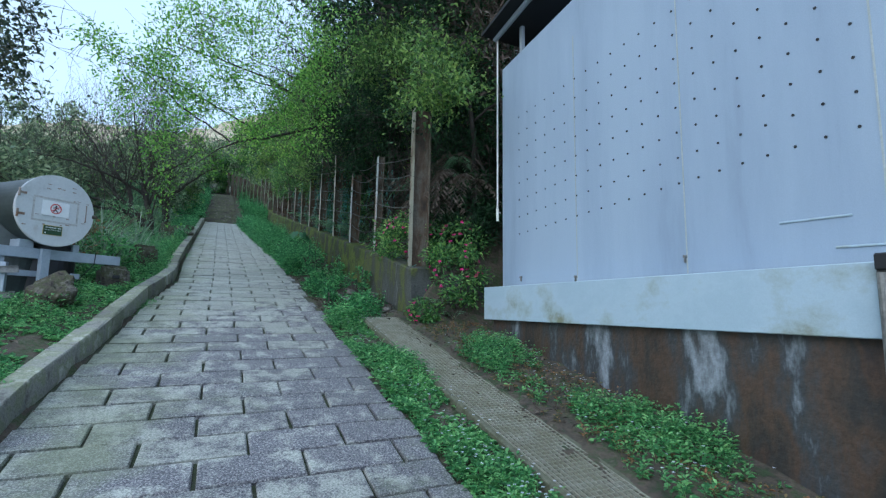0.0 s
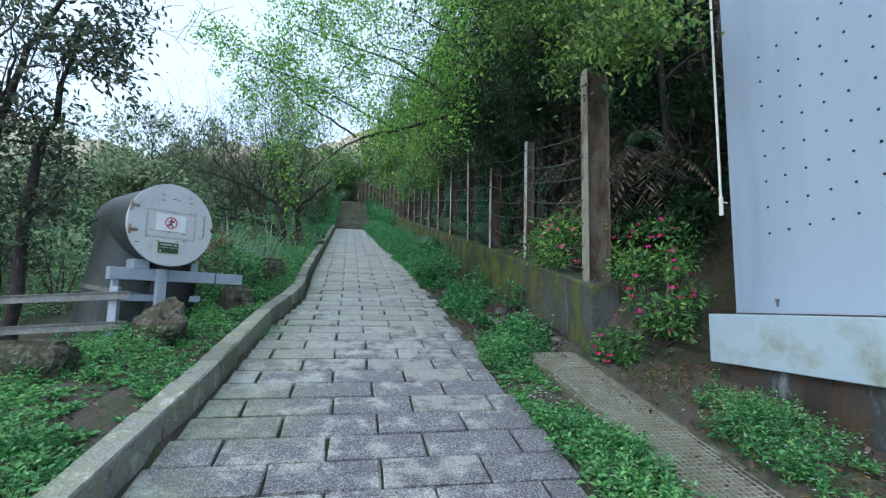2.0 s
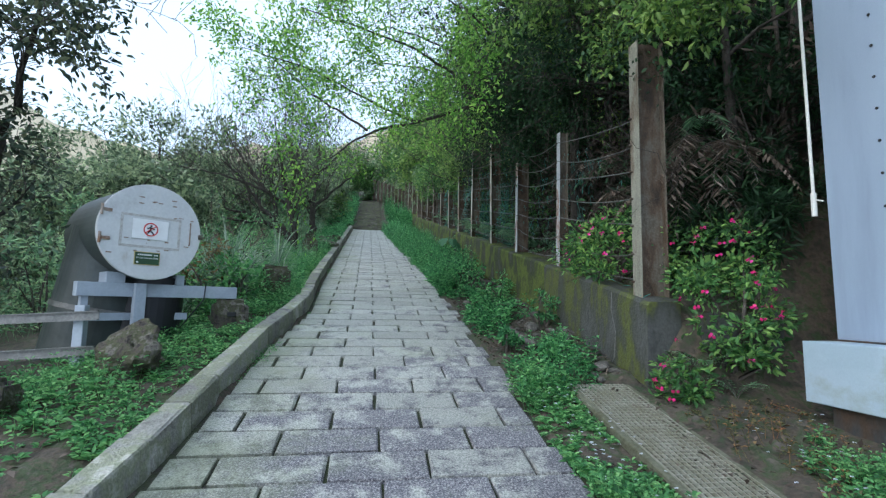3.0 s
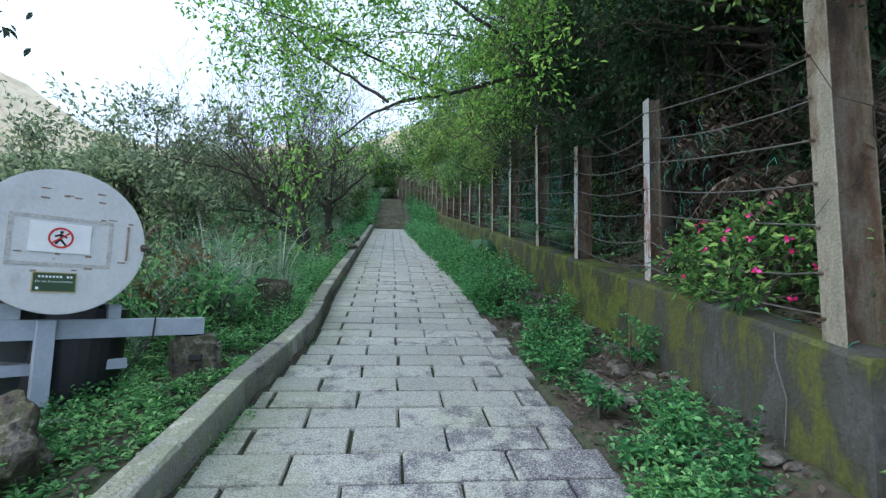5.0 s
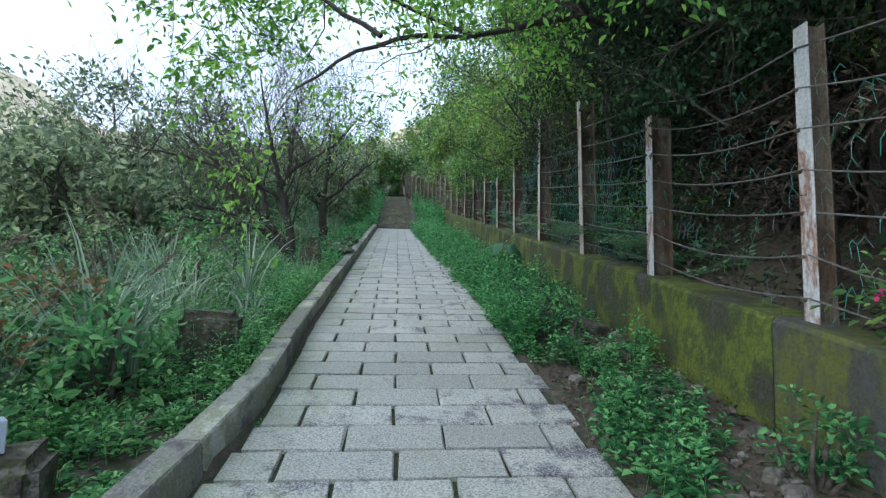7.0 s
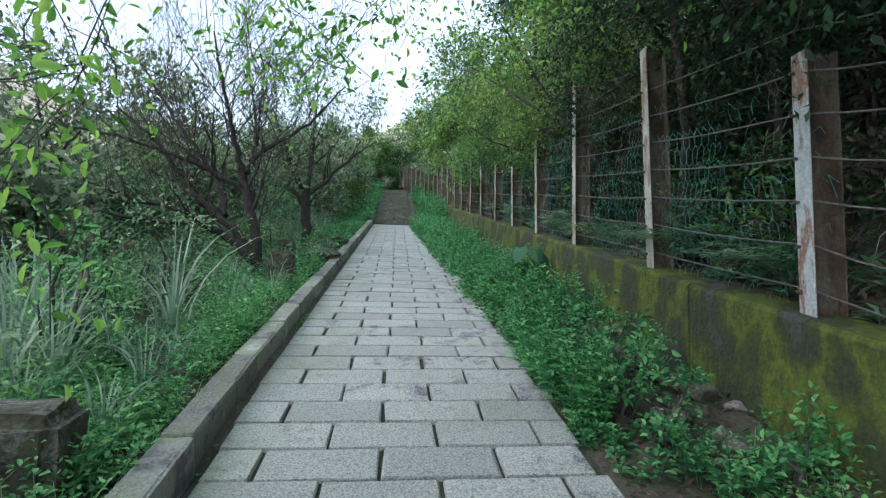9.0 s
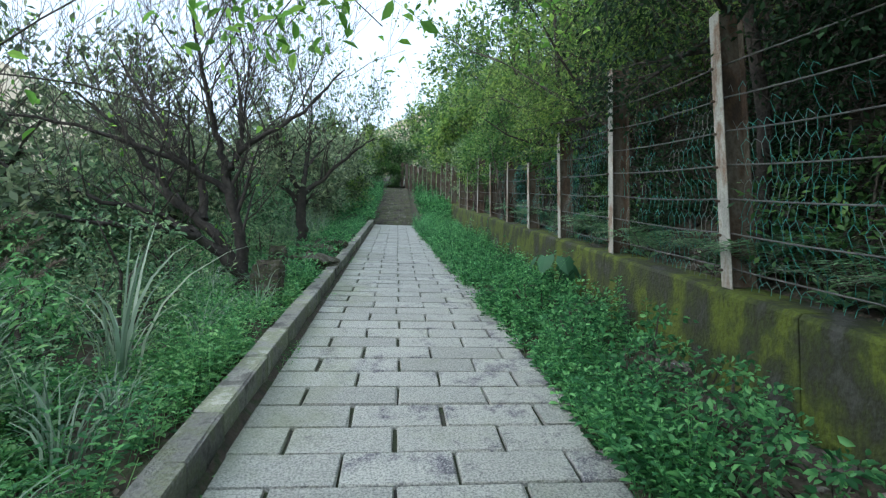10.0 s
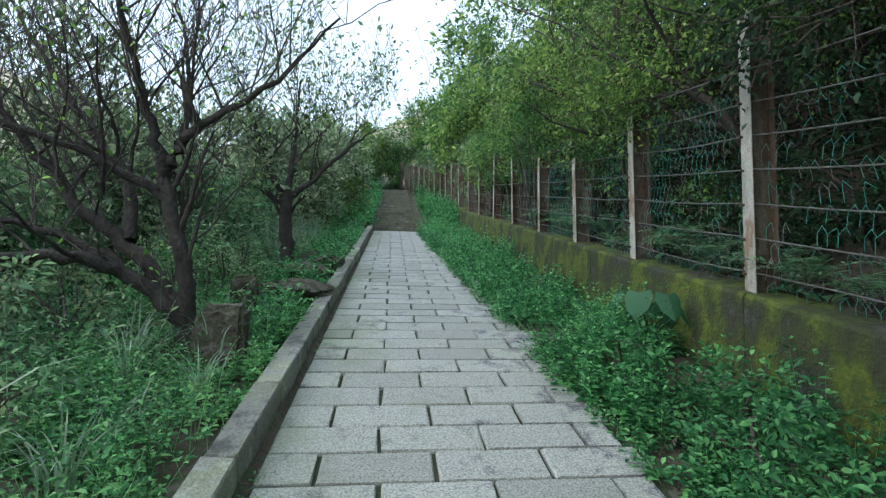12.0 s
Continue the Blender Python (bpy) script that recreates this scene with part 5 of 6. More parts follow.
# ---- low plants ----
def weeds(name, n, where, h, leaf, material, seed, label, per=9, spread=0.10, fine=True, gap=-0.6, width=0.55):
    """A patch of small leafy plants; where(rng, n) gives their x and y."""
    rng = np.random.default_rng(seed)
    x, y = where(rng, n)
    ph = rng.random(6) * 6.28
    g = 1.25 * np.sin(x * 3.1 + ph[0] + 1.3 * np.sin(y * 2.3 + ph[1])) + np.sin(y * 3.3 + ph[2] + 1.1 * np.sin(x * 3.7 + ph[3])) + 0.6 * np.sin(y * 9 + ph[4]) * np.sin(x * 11 + ph[5])
    keep = g + rng.normal(size=n) * 0.5 > gap
    x, y, g = x[keep], y[keep], g[keep]
    n = len(x)
    z = land(x, y)
    hh = (0.55 + 0.5 * np.clip(g, -0.8, 1.7)) * h * (0.4 + 0.9 * rng.random(n))
    k = np.repeat(np.arange(n), per)
    j = np.tile(np.arange(per), n)
    level = j // 3
    f = (level + 1 + 0.25 * rng.random(len(k))) / (max(1, (per - 1) // 3) + 1)
    a = np.repeat(rng.random(n) * 6.28, per) + j * 2.094 + level * 1.05 + rng.normal(size=len(k)) * 0.25
    lean = rng.normal(size=(n, 2)) * 0.35
    r0 = 0.12 * spread
    P = np.stack([x[k] + lean[k, 0] * hh[k] * f + np.cos(a) * r0, y[k] + lean[k, 1] * hh[k] * f + np.sin(a) * r0, z[k] + hh[k] * f], axis=-1)
    d = np.stack([np.cos(a), np.sin(a), 0.15 + 0.5 * f * f], axis=-1) * 2.2
    size = leaf * (1.25 - 0.6 * f) * (0.75 + 0.5 * rng.random(len(k))) * (0.7 + 0.6 * rng.random(n))[k]
    V, Q = leaves(rng, P, size, d, up=0.85, width=width, fine=fine)
    # thin stems
    b = np.stack([x, y, z - 0.02], axis=-1)
    t = np.stack([x + lean[:, 0] * hh, y + lean[:, 1] * hh, z + hh * 0.95], axis=-1)
    w = np.array([0.0022, 0, 0]) if fine else np.array([0.004, 0, 0])
    S = np.stack([b - w, b + w, t + w * 0.5, t - w * 0.5], axis=1).reshape(-1, 3)
    Q = list(Q) + list(np.arange(n)[:, None] * 4 + [[0, 1, 2, 3]] + len(V))
    V, Q = np.concatenate([V, S]), np.array(Q)
    ob = np_part(name, V, Q, M[material], None, label)
    return tagged(ob, label, "weeds", kind="stuff")


def strip(x0, x1, y0, y1, bias=1.0):
    def f(rng, n):
        y = y0 + (y1 - y0) * rng.random(n) ** bias
        a = x0(y) if callable(x0) else x0
        b = x1(y) if callable(x1) else x1
        return a + (b - a) * rng.random(n), y
    return f


def near_edge(y):
    return np.interp(y, [8, 10, 14, 20, 29, 40], [1.55, 1.5, 1.38, 1.15, 0.85, 0.95])


weeds("verge_weeds", 1900, strip(1.46, 1.93, 1.0, 7.0), 0.12, 0.05, "leaf_low", 301, "low creeping weeds with tiny blue flowers beside the paving", spread=0.08, gap=-1.6)
weeds("verge_weeds", 2300, strip(2.52, 3.5, 0.5, 5.7), 0.11, 0.045, "leaf_low", 302, "weeds growing along the foot of the building", spread=0.1, gap=0.75)
weeds("verge_weeds", 500, strip(2.5, 3.5, 0.5, 6.2), 0.09, 0.035, "leaf_red", 320, "small yellowish seedlings on the bare soil", per=6, spread=0.06, gap=-1.0)
weeds("verge_weeds", 900, strip(1.5, 2.4, 6.6, 10.8), 0.16, 0.06, "leaf_weed", 303, "scattered weeds among loose stones", spread=0.1, gap=0.8)
weeds("nettle_bed", 1300, strip(near_edge, lambda y: np.interp(y, [10.5, 12, 13, 15, 17], [1.62, 1.72, 1.82, 2.0, 2.3]), 10.7, 17.0, 1.0), 0.37, 0.055, "leaf_weed", 304, "dense bed of bright green nettles along the path", per=15, spread=0.14, gap=-0.1)
weeds("nettle_bed", 420, strip(2.0, 2.6, 13.4, 17.0), 0.32, 0.06, "leaf_weed", 305, "nettles along the foot of the mossy wall", per=12, spread=0.14, gap=0.5)
weeds("verge_weeds", 420, strip(1.8, 2.6, 9.5, 14.5), 0.12, 0.04, "leaf_low", 309, "small seedlings on the leaf litter", per=9, spread=0.08, gap=0.4)
weeds("nettle_bed", 3600, strip(near_edge, 2.6, 16.5, 29.0), 0.42, 0.075, "leaf_weed", 306, "dense bed of bright green nettles along the path", per=10, spread=0.16, fine=False)
weeds("hill_weeds", 1500, strip(1.35, 2.7, 29.0, 42.0), 0.7, 0.14, "leaf_weed", 307, "tall green weeds beside the stairs", per=10, spread=0.25, fine=False)


def off_kerb(d):
    return lambda y: edge(y) - 0.2 - d


weeds("valley_weeds", 3600, strip(off_kerb(1.7), off_kerb(0.02), 1.5, 9.0), 0.14, 0.05, "leaf_low", 311, "low green weeds behind the kerb", spread=0.1, gap=-1.25)
weeds("valley_weeds", 2500, strip(off_kerb(1.1), off_kerb(0.05), 9.0, 17.0), 0.27, 0.05, "leaf_low", 312, "leafy weeds crowding the kerb", per=12, spread=0.13, gap=-0.8)
weeds("valley_weeds", 1900, strip(off_kerb(1.6), off_kerb(0.03), 15.0, 29.0), 0.26, 0.09, "leaf_weed", 313, "leafy weeds behind the kerb", per=9, spread=0.14, fine=False)
weeds("valley_weeds", 2300, strip(off_kerb(4.0), off_kerb(0.9), 8.5, 24.0), 0.5, 0.075, "leaf_sapling", 314, "tangled wild plants on the valley side", per=9, spread=0.2, width=0.42, gap=0.0)
weeds("valley_weeds", 900, strip(off_kerb(0.7), off_kerb(0.04), 9.0, 17.5), 0.2, 0.042, "leaf_low", 331, "short bright weeds against the kerb", per=9, spread=0.1, gap=-0.6)
weeds("valley_weeds", 1500, strip(off_kerb(2.2), off_kerb(0.1), 8.8, 17.0), 0.34, 0.045, "leaf_weed", 317, "pale green wild plants behind the kerb", per=15, spread=0.15, gap=0.2)
weeds("valley_weeds", 1500, strip(off_kerb(3.6), off_kerb(0.6), 9.5, 20.0), 0.42, 0.085, "leaf_fern", 318, "ferns and broad weeds on the valley side", per=12, spread=0.2, width=0.34, gap=0.2)
weeds("hill_weeds", 1200, strip(-2.2, -0.75, 29.0, 42.0), 0.5, 0.14, "leaf_weed", 315, "green weeds beside the stairs", per=9, spread=0.2, fine=False)
weeds("bank_weeds", 1100, strip(2.98, 3.6, 10.5, 28.0), 0.28, 0.11, "leaf_fern", 316, "low ferns and weeds under the fence", per=8, spread=0.2, fine=False)


def litter(n, where, seed, label, material="leaf_dry", size=0.05):
    """Fallen leaves and bits lying on the ground."""
    rng = np.random.default_rng(seed)
    x, y = where(rng, n)
    P = np.stack([x, y, land(x, y) + 0.012 + 0.02 * rng.random(n)], axis=-1)
    d = rng.normal(size=(n, 3)) * [1, 1, 0.12]
    V, Q = leaves(rng, P, size * (0.4 + rng.random(n)), d, up=0.93, width=0.5)
    tagged(np_part("leaf_litter", V, Q, M[material], None, label), label, "leaf litter", kind="stuff")


litter(3400, strip(1.5, 2.62, 7.0, 14.5), 706, "dry brown fallen leaves below the wall", size=0.045)
litter(2600, strip(1.5, 3.5, 3.0, 12.0), 701, "dry brown fallen leaves on the verge")
litter(1800, strip(2.98, 3.6, 7.0, 20.0), 702, "dry brown fallen leaves under the fence", size=0.07)
litter(1500, strip(lambda y: edge(y) - 2.2, lambda y: edge(y) - 0.22, 2.0, 12.0), 703, "dry fallen leaves behind the kerb")
litter(260, strip(lambda y: edge(y) + 0.02, lambda y: edge(y) + 0.16, 3.0, 20.0), 704, "dry leaves gathered at the foot of the kerb", size=0.035)
weeds("kerb_moss", 900, strip(lambda y: edge(y) - 0.02, lambda y: edge(y) + 0.11, 6.5, 20.0, 1.4), 0.055, 0.03, "leaf_low", 705, "tiny weeds in the joint below the kerb", per=6, spread=0.05, gap=0.1)


def grass(at, n, ln, seed, label, lean=0.5, group="grass tufts", width=0.009, plumes=0):
    rng = np.random.default_rng(seed)
    t = thing("grass_tuft", at, label, "grass", group)
    a = rng.random(n) * 2 * np.pi
    L = ln * (0.5 + 0.7 * rng.random(n))
    bend = lean * (0.3 + rng.random(n))
    V, Q = [], []
    f = np.linspace(0, 1, 6)
    r0 = 0.14 * rng.random(n)
    wdt = width * (0.7 + 0.6 * rng.random(n))
    out = r0[:, None] + L[:, None] * bend[:, None] * f ** 2
    up = L[:, None] * (f - 0.45 * bend[:, None] * f ** 2.5)
    ca, sa = np.cos(a)[:, None], np.sin(a)[:, None]
    cx = np.stack([ca * out, sa * out, up], axis=-1)
    side = np.stack([-sa, ca, 0 * sa], axis=-1) * (wdt[:, None, None] * (1 - f ** 2 * 0.95)[None, :, None])
    V = np.stack([cx - side, cx + side], axis=2).reshape(-1, 3)
    i = np.arange(n)[:, None] * 12 + np.arange(5)[None, :] * 2
    Q = np.stack([i, i + 1, i + 3, i + 2], axis=-1).reshape(-1, 4)
    np_part("foliage", V, Q, M["leaf_grass"], t)
    for k in range(plumes):
        b = rng.random() * 6.28
        pts = np.array([[math.cos(b) * ln * 0.45 * u ** 2, math.sin(b) * ln * 0.45 * u ** 2, ln * (1.25 * u - 0.2 * u ** 3)] for u in np.linspace(0, 1, 9)])
        np_part("stalk", *tubes([(pts, np.linspace(0.004, 0.002, 9))], 4), M["twig"], t)
        s = rng.random(70) * 0.28 + 0.72
        P = np.stack([np.interp(s, np.linspace(0, 1, 9), pts[:, c]) for c in range(3)], axis=-1)
        D = rng.normal(size=(70, 3)) * 0.5 + unit(pts[-1] - pts[-2]) * 1.2
        np_part("plume", *leaves(rng, P, 0.07, D, up=0.4, width=0.1), M["dead_fern"], t)
    return t


rp = random.Random(75)
for i in range(34):
    y = rp.uniform(9.6, 18.5)
    d = rp.uniform(1.1 if y < 14 else 0.5, 3.2)
    r = rp.uniform(0.22, 0.45)
    bush("sapling", on(float(edge(y)) - 0.2 - d, y), (r, r, r * 1.15), 1300 + i, rp.choice(("leaf_sapling", "leaf_sapling", "leaf_gloss", "leaf_low")), 420, 0.048, "leafy sapling with drooping leaves on the valley side", clumps=20, group="saplings", height=r * 1.5, fine=True, stems=6, tight=0.16)
rg = random.Random(70)
for i in range(36):
    y = rg.uniform(9.5, 13.4) if i < 25 else rg.uniform(20, 25)
    x = rg.uniform(-3.4, -1.6) if i < 25 else rg.uniform(-2.8, -1.9)
    grass(on(x, y), 30, rg.uniform(0.7, 1.25), 400 + i, "tuft of tall silvery grass on the valley side", width=0.011, lean=0.75, plumes=2 if i % 3 == 0 else 0)


for i in range(34):
    y = rg.uniform(8.8, 17.0)
    grass(on(float(edge(y)) - rg.uniform(0.5, 2.0), y), 30, rg.uniform(0.3, 0.6), 450 + i, "small tuft of arching green grass behind the kerb", lean=0.8, group="small grass tufts", width=0.007)


def fern(at, n, ln, seed, label, material="leaf_fern", turn=None, hang=0.0):
    """Arching fronds with paired leaflets."""
    rng = np.random.default_rng(seed)
    t = thing("fern", at, label, "fern", "ferns")
    P, D, S, lines = [], [], [], []
    for k in range(n):
        a = rng.random() * 6.28 if turn is None else turn + rng.normal() * 0.7
        L = ln * (0.7 + 0.5 * rng.random())
        f = np.linspace(0, 1, 25)
        out, up = L * (0.25 * f + (0.5 - 0.25 * hang) * f ** 1.7), L * ((0.95 - 0.3 * hang) * f - (0.58 + 0.7 * hang) * f ** 2.2)
        pts = np.stack([np.cos(a) * out, np.sin(a) * out, up], axis=-1)
        lines.append((pts[::4], [0.004, 0.0038, 0.0034, 0.003, 0.0025, 0.002, 0.0015]))
        side = np.array([-math.sin(a), math.cos(a), 0.0])
        for i in range(2, 25):
            w = L * 0.17 * math.sin(math.pi * (0.12 + 0.88 * (1 - i / 25)))
            for sg in (-1, 1):
                P.append(pts[i])
                D.append(side * sg + (pts[i] - pts[i - 1]) * 6 + [0, 0, -hang])
                S.append(w)
    for ln in lines:
        np_part("stalk", *tubes([ln], 3), M["twig"], t)
    V, Q = leaves(rng, np.array(P), np.array(S), unit(np.array(D)) * 3.5, up=0.9, width=0.24, fold=0.1)
    np_part("fronds", V, Q, M[material], t)
    return t


rf = random.Random(80)
for i in range(26):
    fern(on(rf.uniform(2.98, 3.2), 11.3 + i * 0.36 + rf.uniform(-0.15, 0.15), 0.02), 9, rf.uniform(0.5, 0.75), 500 + i, "green sword fern growing at the fence")
for i in range(9):
    fern(on(rf.uniform(3.3, 3.9), rf.uniform(6.9, 9.5), rf.uniform(0.6, 1.3)), 7, rf.uniform(0.7, 1.1), 530 + i, "dead brown fern fronds hanging on the bank" if i % 5 else "large green fern on the bank", "dead_fern" if i % 5 else "leaf_fern", turn=3.6, hang=0.6)
for i in range(8):
    fern((rf.uniform(3.5, 3.85), rf.uniform(6.8, 7.7), path_z(7.2) + rf.uniform(1.8, 2.8)), 5, rf.uniform(0.9, 1.25) * (1.0 if i != 3 else 0.6), 570 + i, "dead brown tree fern fronds hanging on the bank" if i != 3 else "green tree fern fronds on the bank", "dead_fern" if i != 3 else "leaf_fern", turn=-2.3, hang=0.7)
for i, (x, y) in enumerate(((2.95, 6.45), (3.15, 6.3), (3.3, 6.5), (-1.85, 7.3), (-2.0, 7.25))):
    fern(on(x, y, 0.02), 7, 0.4, 550 + i, "small green fern with arching fronds")


def flowering(at, radii, n, seed, flowers):
    rng = np.random.default_rng(seed)
    t = bush("flowering_bush", at, radii, seed, "leaf_flower", int(n * 1.8), 0.058, "green bush with pink and magenta flowers", clumps=34, group="flowering bushes", fine=True, height=radii[2] * 0.9)
    R = np.array(radii)
    for k in range(flowers):
        u = unit(rng.normal(size=3) * [1, 1, 0.6] + [-0.5, -0.4, 0.35])
        c = u * R * rng.uniform(1.02, 1.22) + [0, 0, radii[2] * 0.9]
        a = np.linspace(0, 6.28, 5, endpoint=False)
        D = np.stack([np.cos(a), np.sin(a), 0 * a], axis=-1)
        D = D - np.outer(D @ u, u)
        V, Q = leaves(rng, np.repeat(c[None], 5, 0), 0.034, unit(D) * 4, up=0.5, width=0.9, fold=0.1)
        np_part("flower", V, Q, M["petal"], t)
    return t


flowering(on(2.97, 7.95, -0.02), (0.40, 0.8, 0.40), 1500, 601, 34)
flowering(on(3.28, 6.5, -0.05), (0.40, 0.35, 0.5), 1200, 602, 24)
flowering(on(3.45, 7.0, 0.0), (0.4, 0.5, 0.35), 900, 603, 16)
flowering((2.72, 6.42, path_z(6.35) + 0.03), (0.22, 0.2, 0.22), 380, 604, 8)


def taro(at, seed):
    rng = np.random.default_rng(seed)
    t = thing("broad_leaf_plant", at, "plant with large heart-shaped leaves beside the wall", "plant")
    for k in range(7):
        a = k * 0.9 + rng.random() * 0.5
        L = 0.3 + 0.25 * rng.random()
        tip = np.array([math.cos(a) * L * 0.6, math.sin(a) * L * 0.6, L])
        np_part("stalk", *tubes([([[0, 0, 0], tip * [0.3, 0.3, 0.6], tip], [0.010, 0.008, 0.006])], 5), M["leaf_broad"], t)
        bm = bmesh.new()
        s = 0.13 + 0.07 * rng.random()
        pts = [(0, -0.25), (0.45, -0.5), (0.62, -0.1), (0.45, 0.5), (0, 1.0), (-0.45, 0.5), (-0.62, -0.1), (-0.45, -0.5)]
        mid = bm.verts.new((0, 0, 0))
        vs = [bm.verts.new((x * s, y * s, -0.25 * s * abs(x) - 0.2 * s * max(0, y))) for x, y in pts]
        for i in range(8):
            bm.faces.new((mid, vs[i], vs[(i + 1) % 8]))
        bmesh.ops.transform(bm, matrix=Matrix.Translation(tip) @ Euler((-1.0, 0, a - 1.57)).to_matrix().to_4x4(), verts=bm.verts)
        part("leaf", bm, M["leaf_broad"], t)


taro(on(2.35, 15.4), 620)


rw = random.Random(77)
spots = [(2.42, 8.75, 0.2), (1.75, 9.6, 0.16), (1.7, 7.9, 0.12), (2.05, 7.4, 0.11)]
spots += [(rw.uniform(1.75, 2.5), 10.6 + 0.42 * k, rw.uniform(0.16, 0.27)) for k in range(13)]
for i, (x, y, r) in enumerate(spots):
    bush("leafy_weed", on(x, y), (r, r, r * 1.15), 800 + i, "leaf_weed", 340, 0.046, "upright leafy green weed at the foot of the wall", clumps=14, group="leafy weeds", height=r * 1.2, cat="plant", fine=True, stems=5, slim=0.55)
for i, (x, y, r) in enumerate(((-1.9, 9.3, 0.35), (-2.3, 9.9, 0.45), (-1.6, 9.8, 0.3))):
    bush("red_tipped_shrub", on(x, y), (r * 1.4, r * 1.2, r), 830 + i, "leaf_red" if i == 1 else "leaf_low", 420, 0.075, "thin shrub with reddish young leaves in the grass", clumps=22, group="thin shrubs", height=r * 1.2, fine=True)


def flowers(n, where, seed, label):
    rng = np.random.default_rng(seed)
    x, y = where(rng, n)
    c = np.stack([x, y, land(x, y) + 0.08 + 0.06 * rng.random(n)], axis=-1)
    k = np.repeat(np.arange(n), 4)
    a = np.tile(np.arange(4) * 1.57, n)
    V, Q = leaves(rng, c[k], 0.014, np.stack([np.cos(a), np.sin(a), 0 * a], axis=-1) * 4, up=0.9, width=0.9, fold=0.1)
    tagged(np_part("tiny_flowers", V, Q, M["petal_white"], None, label), label, "flowers", kind="stuff")


flowers(260, strip(1.5, 1.95, 2.0, 7.0), 840, "tiny pale blue flowers among the weeds")
flowers(170, strip(2.5, 3.4, 2.0, 5.8), 841, "tiny pale blue flowers among the weeds")
flowers(90, strip(1.6, 2.4, 9.0, 20.0), 842, "tiny white flowers among the nettles")


# thick trunks and hanging vines in the shade behind the fence
rv = np.random.default_rng(850)
for i, (x, y, r, hh) in enumerate(((3.78, 7.1, 0.07, 2.7), (3.2, 9.4, 0.085, 4.2), (3.3, 13.0, 0.07, 4.0), (3.25, 17.3, 0.06, 4.0))):
    t = thing("slim_tree", on(x, y, -0.1), "grey-brown tree trunk standing behind the fence", "tree", "trunks behind the fence")
    ln = [([[0, 0, 0], [rv.normal() * 0.05, rv.normal() * 0.05, hh * 0.35], [rv.normal() * 0.1, rv.normal() * 0.1, hh * 0.7], [rv.normal() * 0.2, rv.normal() * 0.2, hh]], [r, r * 0.85, r * 0.7, r * 0.5])]
    np_part("trunk", *tubes(ln, 10), M["darkbark"], t, smooth=True)
    for k in range(3):
        a, z = rv.random() * 3 - 1.5, hh * (0.5 + 0.16 * k)
        b = np.array([np.interp(z, [0, hh * 0.35, hh * 0.7, hh], [q[c] for q in ln[0][0]]) for c in range(3)])
        np_part("branch", *tubes([([b, b + [math.cos(a) * 0.3, math.sin(a) * 0.3, 0.22], b + [math.cos(a) * 0.75, math.sin(a) * 0.75, 0.38]], [r * 0.35, r * 0.25, r * 0.1])], 6), M["darkbark"], t)
vines = []
for i in range(420):
    y = rv.uniform(6.9, 11.5) if i % 2 else rv.uniform(11, 18)
    x = 3.05 + rv.random() * 0.7
    z = float(slope_z(y)) + 0.9 + rv.random() * 2.4
    p = np.array([x, y, z])
    d = unit(np.array([rv.normal() * 0.4, rv.normal(), rv.normal() * 0.6 - 0.3]))
    pts = [p]
    for k in range(5):
        d = unit(d + rv.normal(size=3) * 0.35 + [0, 0, -0.12])
        pts.append(pts[-1] + d * 0.22)
    vines.append((pts, [0.004, 0.004, 0.0035, 0.003, 0.003, 0.002]))
tagged(np_part("dead_vines", *tubes(vines, 4), M["darkbark"], None), "tangle of dead brown vines behind the fence", "vines", kind="stuff")


# odds and ends at the wall
cord = np_part("cord", *tubes([([[2.62, 7.30, path_z(7.3) + 0.80], [2.60, 7.28, path_z(7.3) + 0.62], [2.61, 7.22, path_z(7.3) + 0.40], [2.60, 7.24, path_z(7.3) + 0.16], [2.56, 7.20, path_z(7.3) + 0.12]], [0.004] * 5)], 5), M["wire"], None)
tagged(cord, "thin grey cord hanging down the wall", "cord")
bm = bmesh.new()
box(bm, (0, 0, 0), (0.10, 0.75, 0.035), bevel=0.006)
plank = part("plank", bm, M["twig"])
plank.matrix_world = Matrix.Translation(on(1.98, 8.35, 0.05)) @ Euler((0.19, 0.1, 0.12)).to_matrix().to_4x4()
tagged(plank, "grey weathered plank lying in the weeds", "plank")
scraps = []
for i in range(9):
    p = np.array([2.76 + rv.random() * 0.2, 6.9 + i * 0.22, path_z(6.9 + i * 0.22) + 0.86])
    pts = [p]
    for k in range(4):
        pts.append(pts[-1] + np.array([-0.02 + rv.normal() * 0.02, rv.normal() * 0.03, rv.normal() * 0.015]))
    scraps.append((pts, [0.003] * 5))
tagged(np_part("wire_scraps", *tubes(scraps, 4), M["netting"], None), "loose ends of green wire on the wall top", "wire scraps", kind="stuff")


# ---- paving ----
def stone_mesh(seed):
    r = random.Random(seed)
    bm = bmesh.new()
    bmesh.ops.create_cube(bm, size=1)
    bmesh.ops.scale(bm, vec=(1, 1, 0.09), verts=bm.verts)
    bmesh.ops.bevel(bm, geom=[e for e in bm.edges if all(v.co.z > 0 for v in e.verts)], offset=0.012, segments=1, affect="EDGES")
    for v in bm.verts:
        v.co.x += r.uniform(-0.014, 0.014)
        v.co.y += r.uniform(-0.010, 0.010)
        v.co.z += r.uniform(-0.002, 0.002) - 0.045
    me = bpy.data.meshes.new("paving_stone")
    bm.to_mesh(me)
    bm.free()
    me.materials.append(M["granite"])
    return me


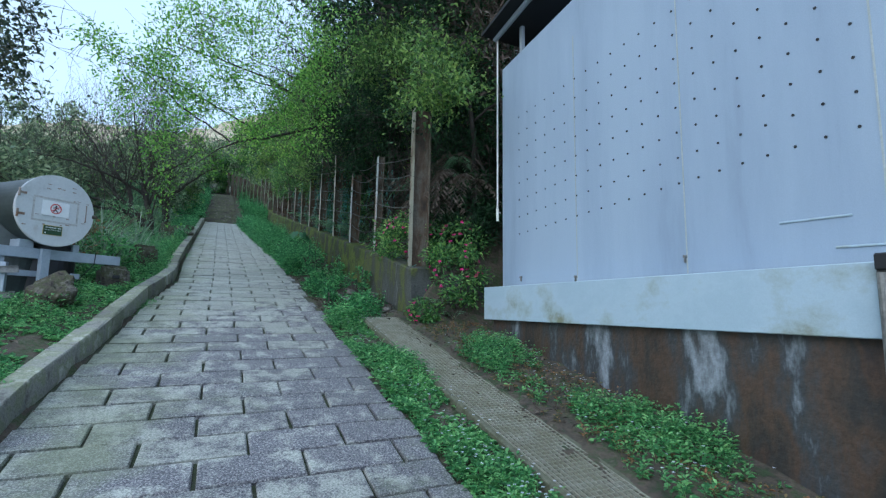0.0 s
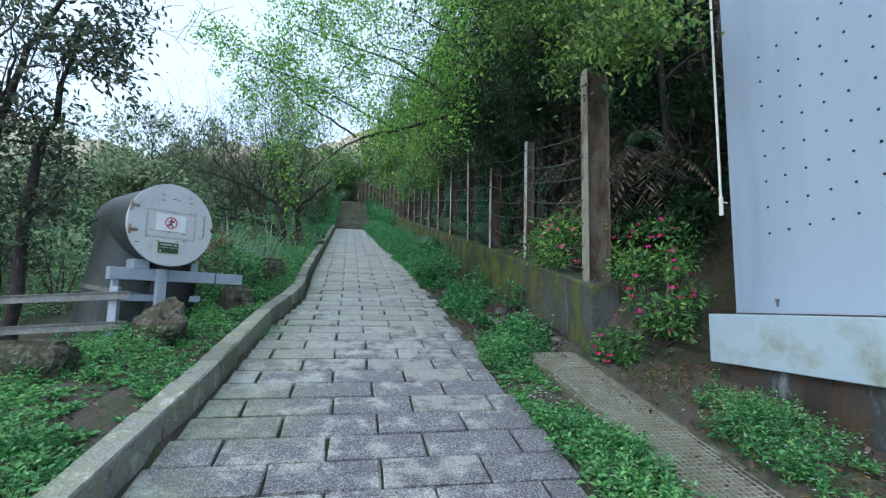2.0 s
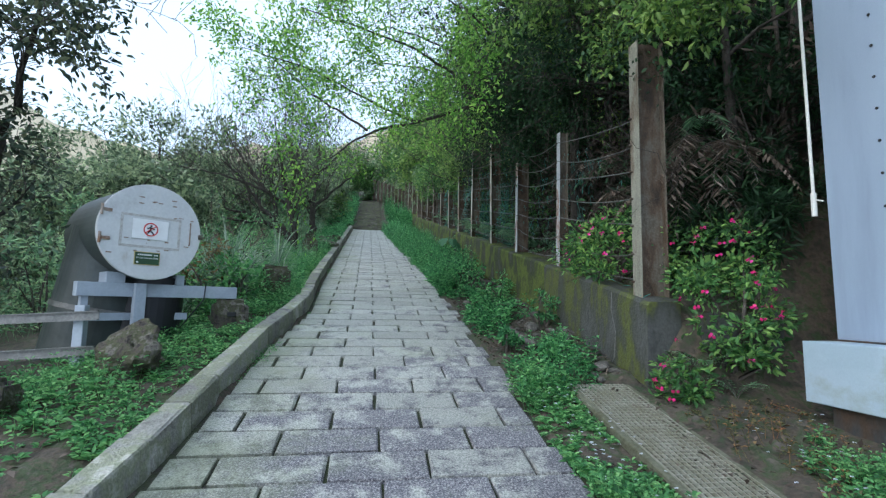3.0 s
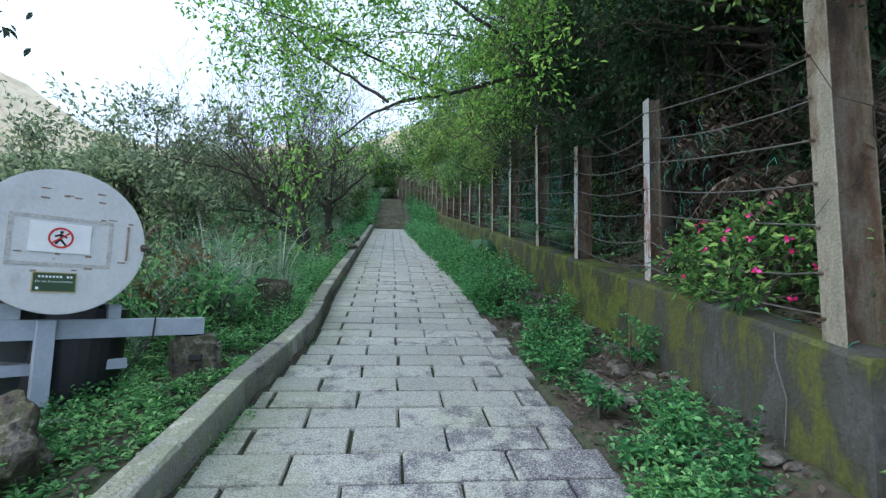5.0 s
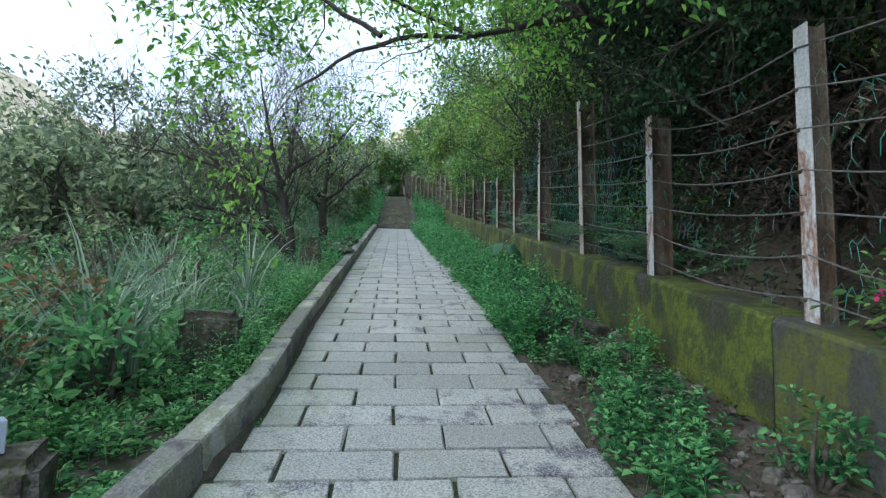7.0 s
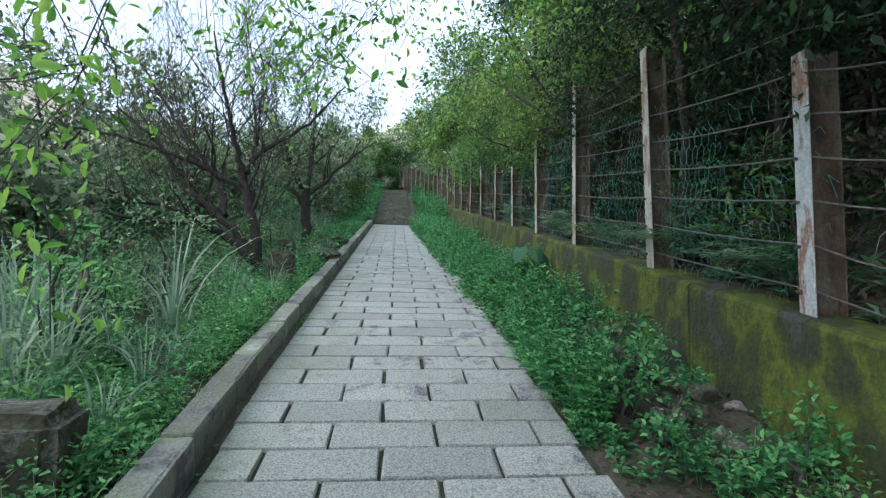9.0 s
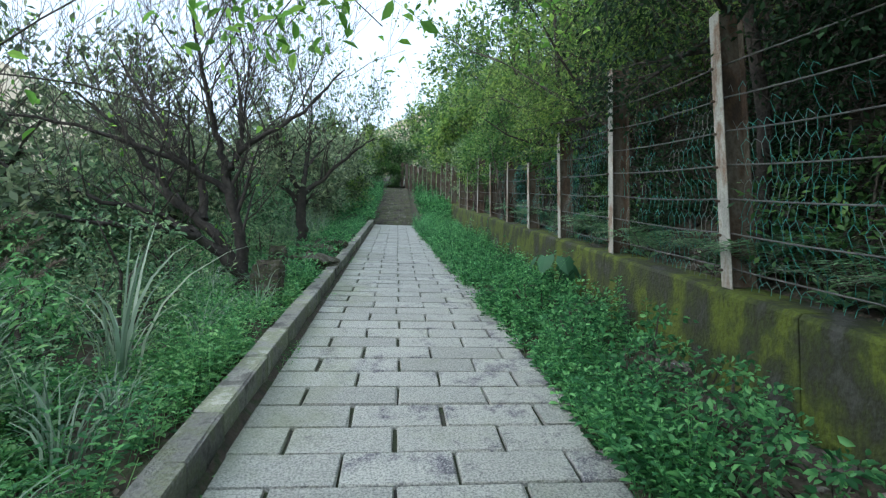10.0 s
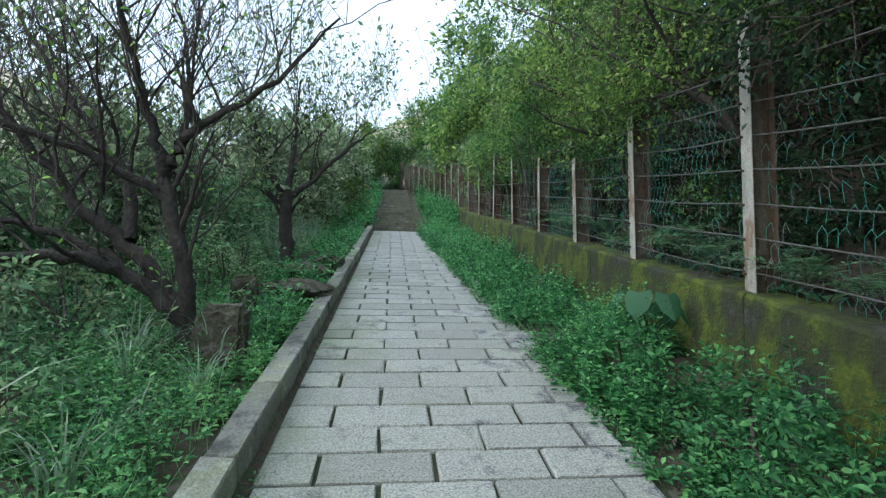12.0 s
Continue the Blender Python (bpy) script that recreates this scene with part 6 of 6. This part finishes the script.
def build_paving():
    a = math.atan(0.2134)
    bed = bmesh.new()
    n = 70
    rows = []
    for i in range(n + 1):
        y = -6 + 35.2 * i / n
        rows.append([bed.verts.new((x, y, path_z(y) - 0.032)) for x in (edge(y) - 0.05, 1.5)])
    for r, s in zip(rows, rows[1:]):
        bed.faces.new((r[0], r[1], s[1], s[0]))
    pav = part("paving", bed, M["joint"], None)
    tagged(pav, "path of grey granite slabs laid in rows with mossy joints", "paving", kind="structure")
    shapes = [stone_mesh(i) for i in range(10)]
    r = random.Random(11)
    rot = Euler((a, 0, 0)).to_matrix().to_4x4()
    rest = bmesh.new()

    def course(k):
        """Where course k begins; the slabs are a little deeper on the lower stretch."""
        return 4.045 + 0.3141 * k if k < 13 else 8.128 + 0.2978 * (k - 13)
    for k in range(-32, 83):
        deep = course(k + 1) - course(k)
        y = course(k) + deep / 2
        x0, x1 = float(edge(y)) + 0.02, 1.47 + r.uniform(-0.06, 0.06)
        cuts = [x0]
        x = 0.275 - 5 * 0.632 if k % 2 == 0 else -0.04 - 5 * 0.626
        while x < x1 - 0.12:
            if x > x0 + 0.12:
                cuts.append(x + r.uniform(-0.018, 0.018))
            x += 0.632 if k % 2 == 0 else 0.626
        cuts.append(x1)
        for c0, c1 in zip(cuts, cuts[1:]):
            m = Matrix.Translation(((c0 + c1) / 2, y, path_z(y) + r.uniform(-0.003, 0.003))) @ rot @ Euler((r.uniform(-0.006, 0.006), r.uniform(-0.004, 0.004), 0)).to_matrix().to_4x4() @ Matrix.Diagonal((c1 - c0 - 0.022 + r.uniform(-0.006, 0.006), deep / math.cos(a) - 0.021 + r.uniform(-0.004, 0.003), 1, 1))
            me = r.choice(shapes)
            if 3.2 < y < 22.5:
                ob = new("paving_stone", me)
                ob.matrix_world = m
                ob.parent = pav
            else:
                n0 = len(rest.verts)
                rest.from_mesh(me)
                rest.verts.ensure_lookup_table()
                bmesh.ops.transform(rest, matrix=m, verts=rest.verts[n0:])
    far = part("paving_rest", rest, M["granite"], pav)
    far["kind"] = "stuff"


build_paving()
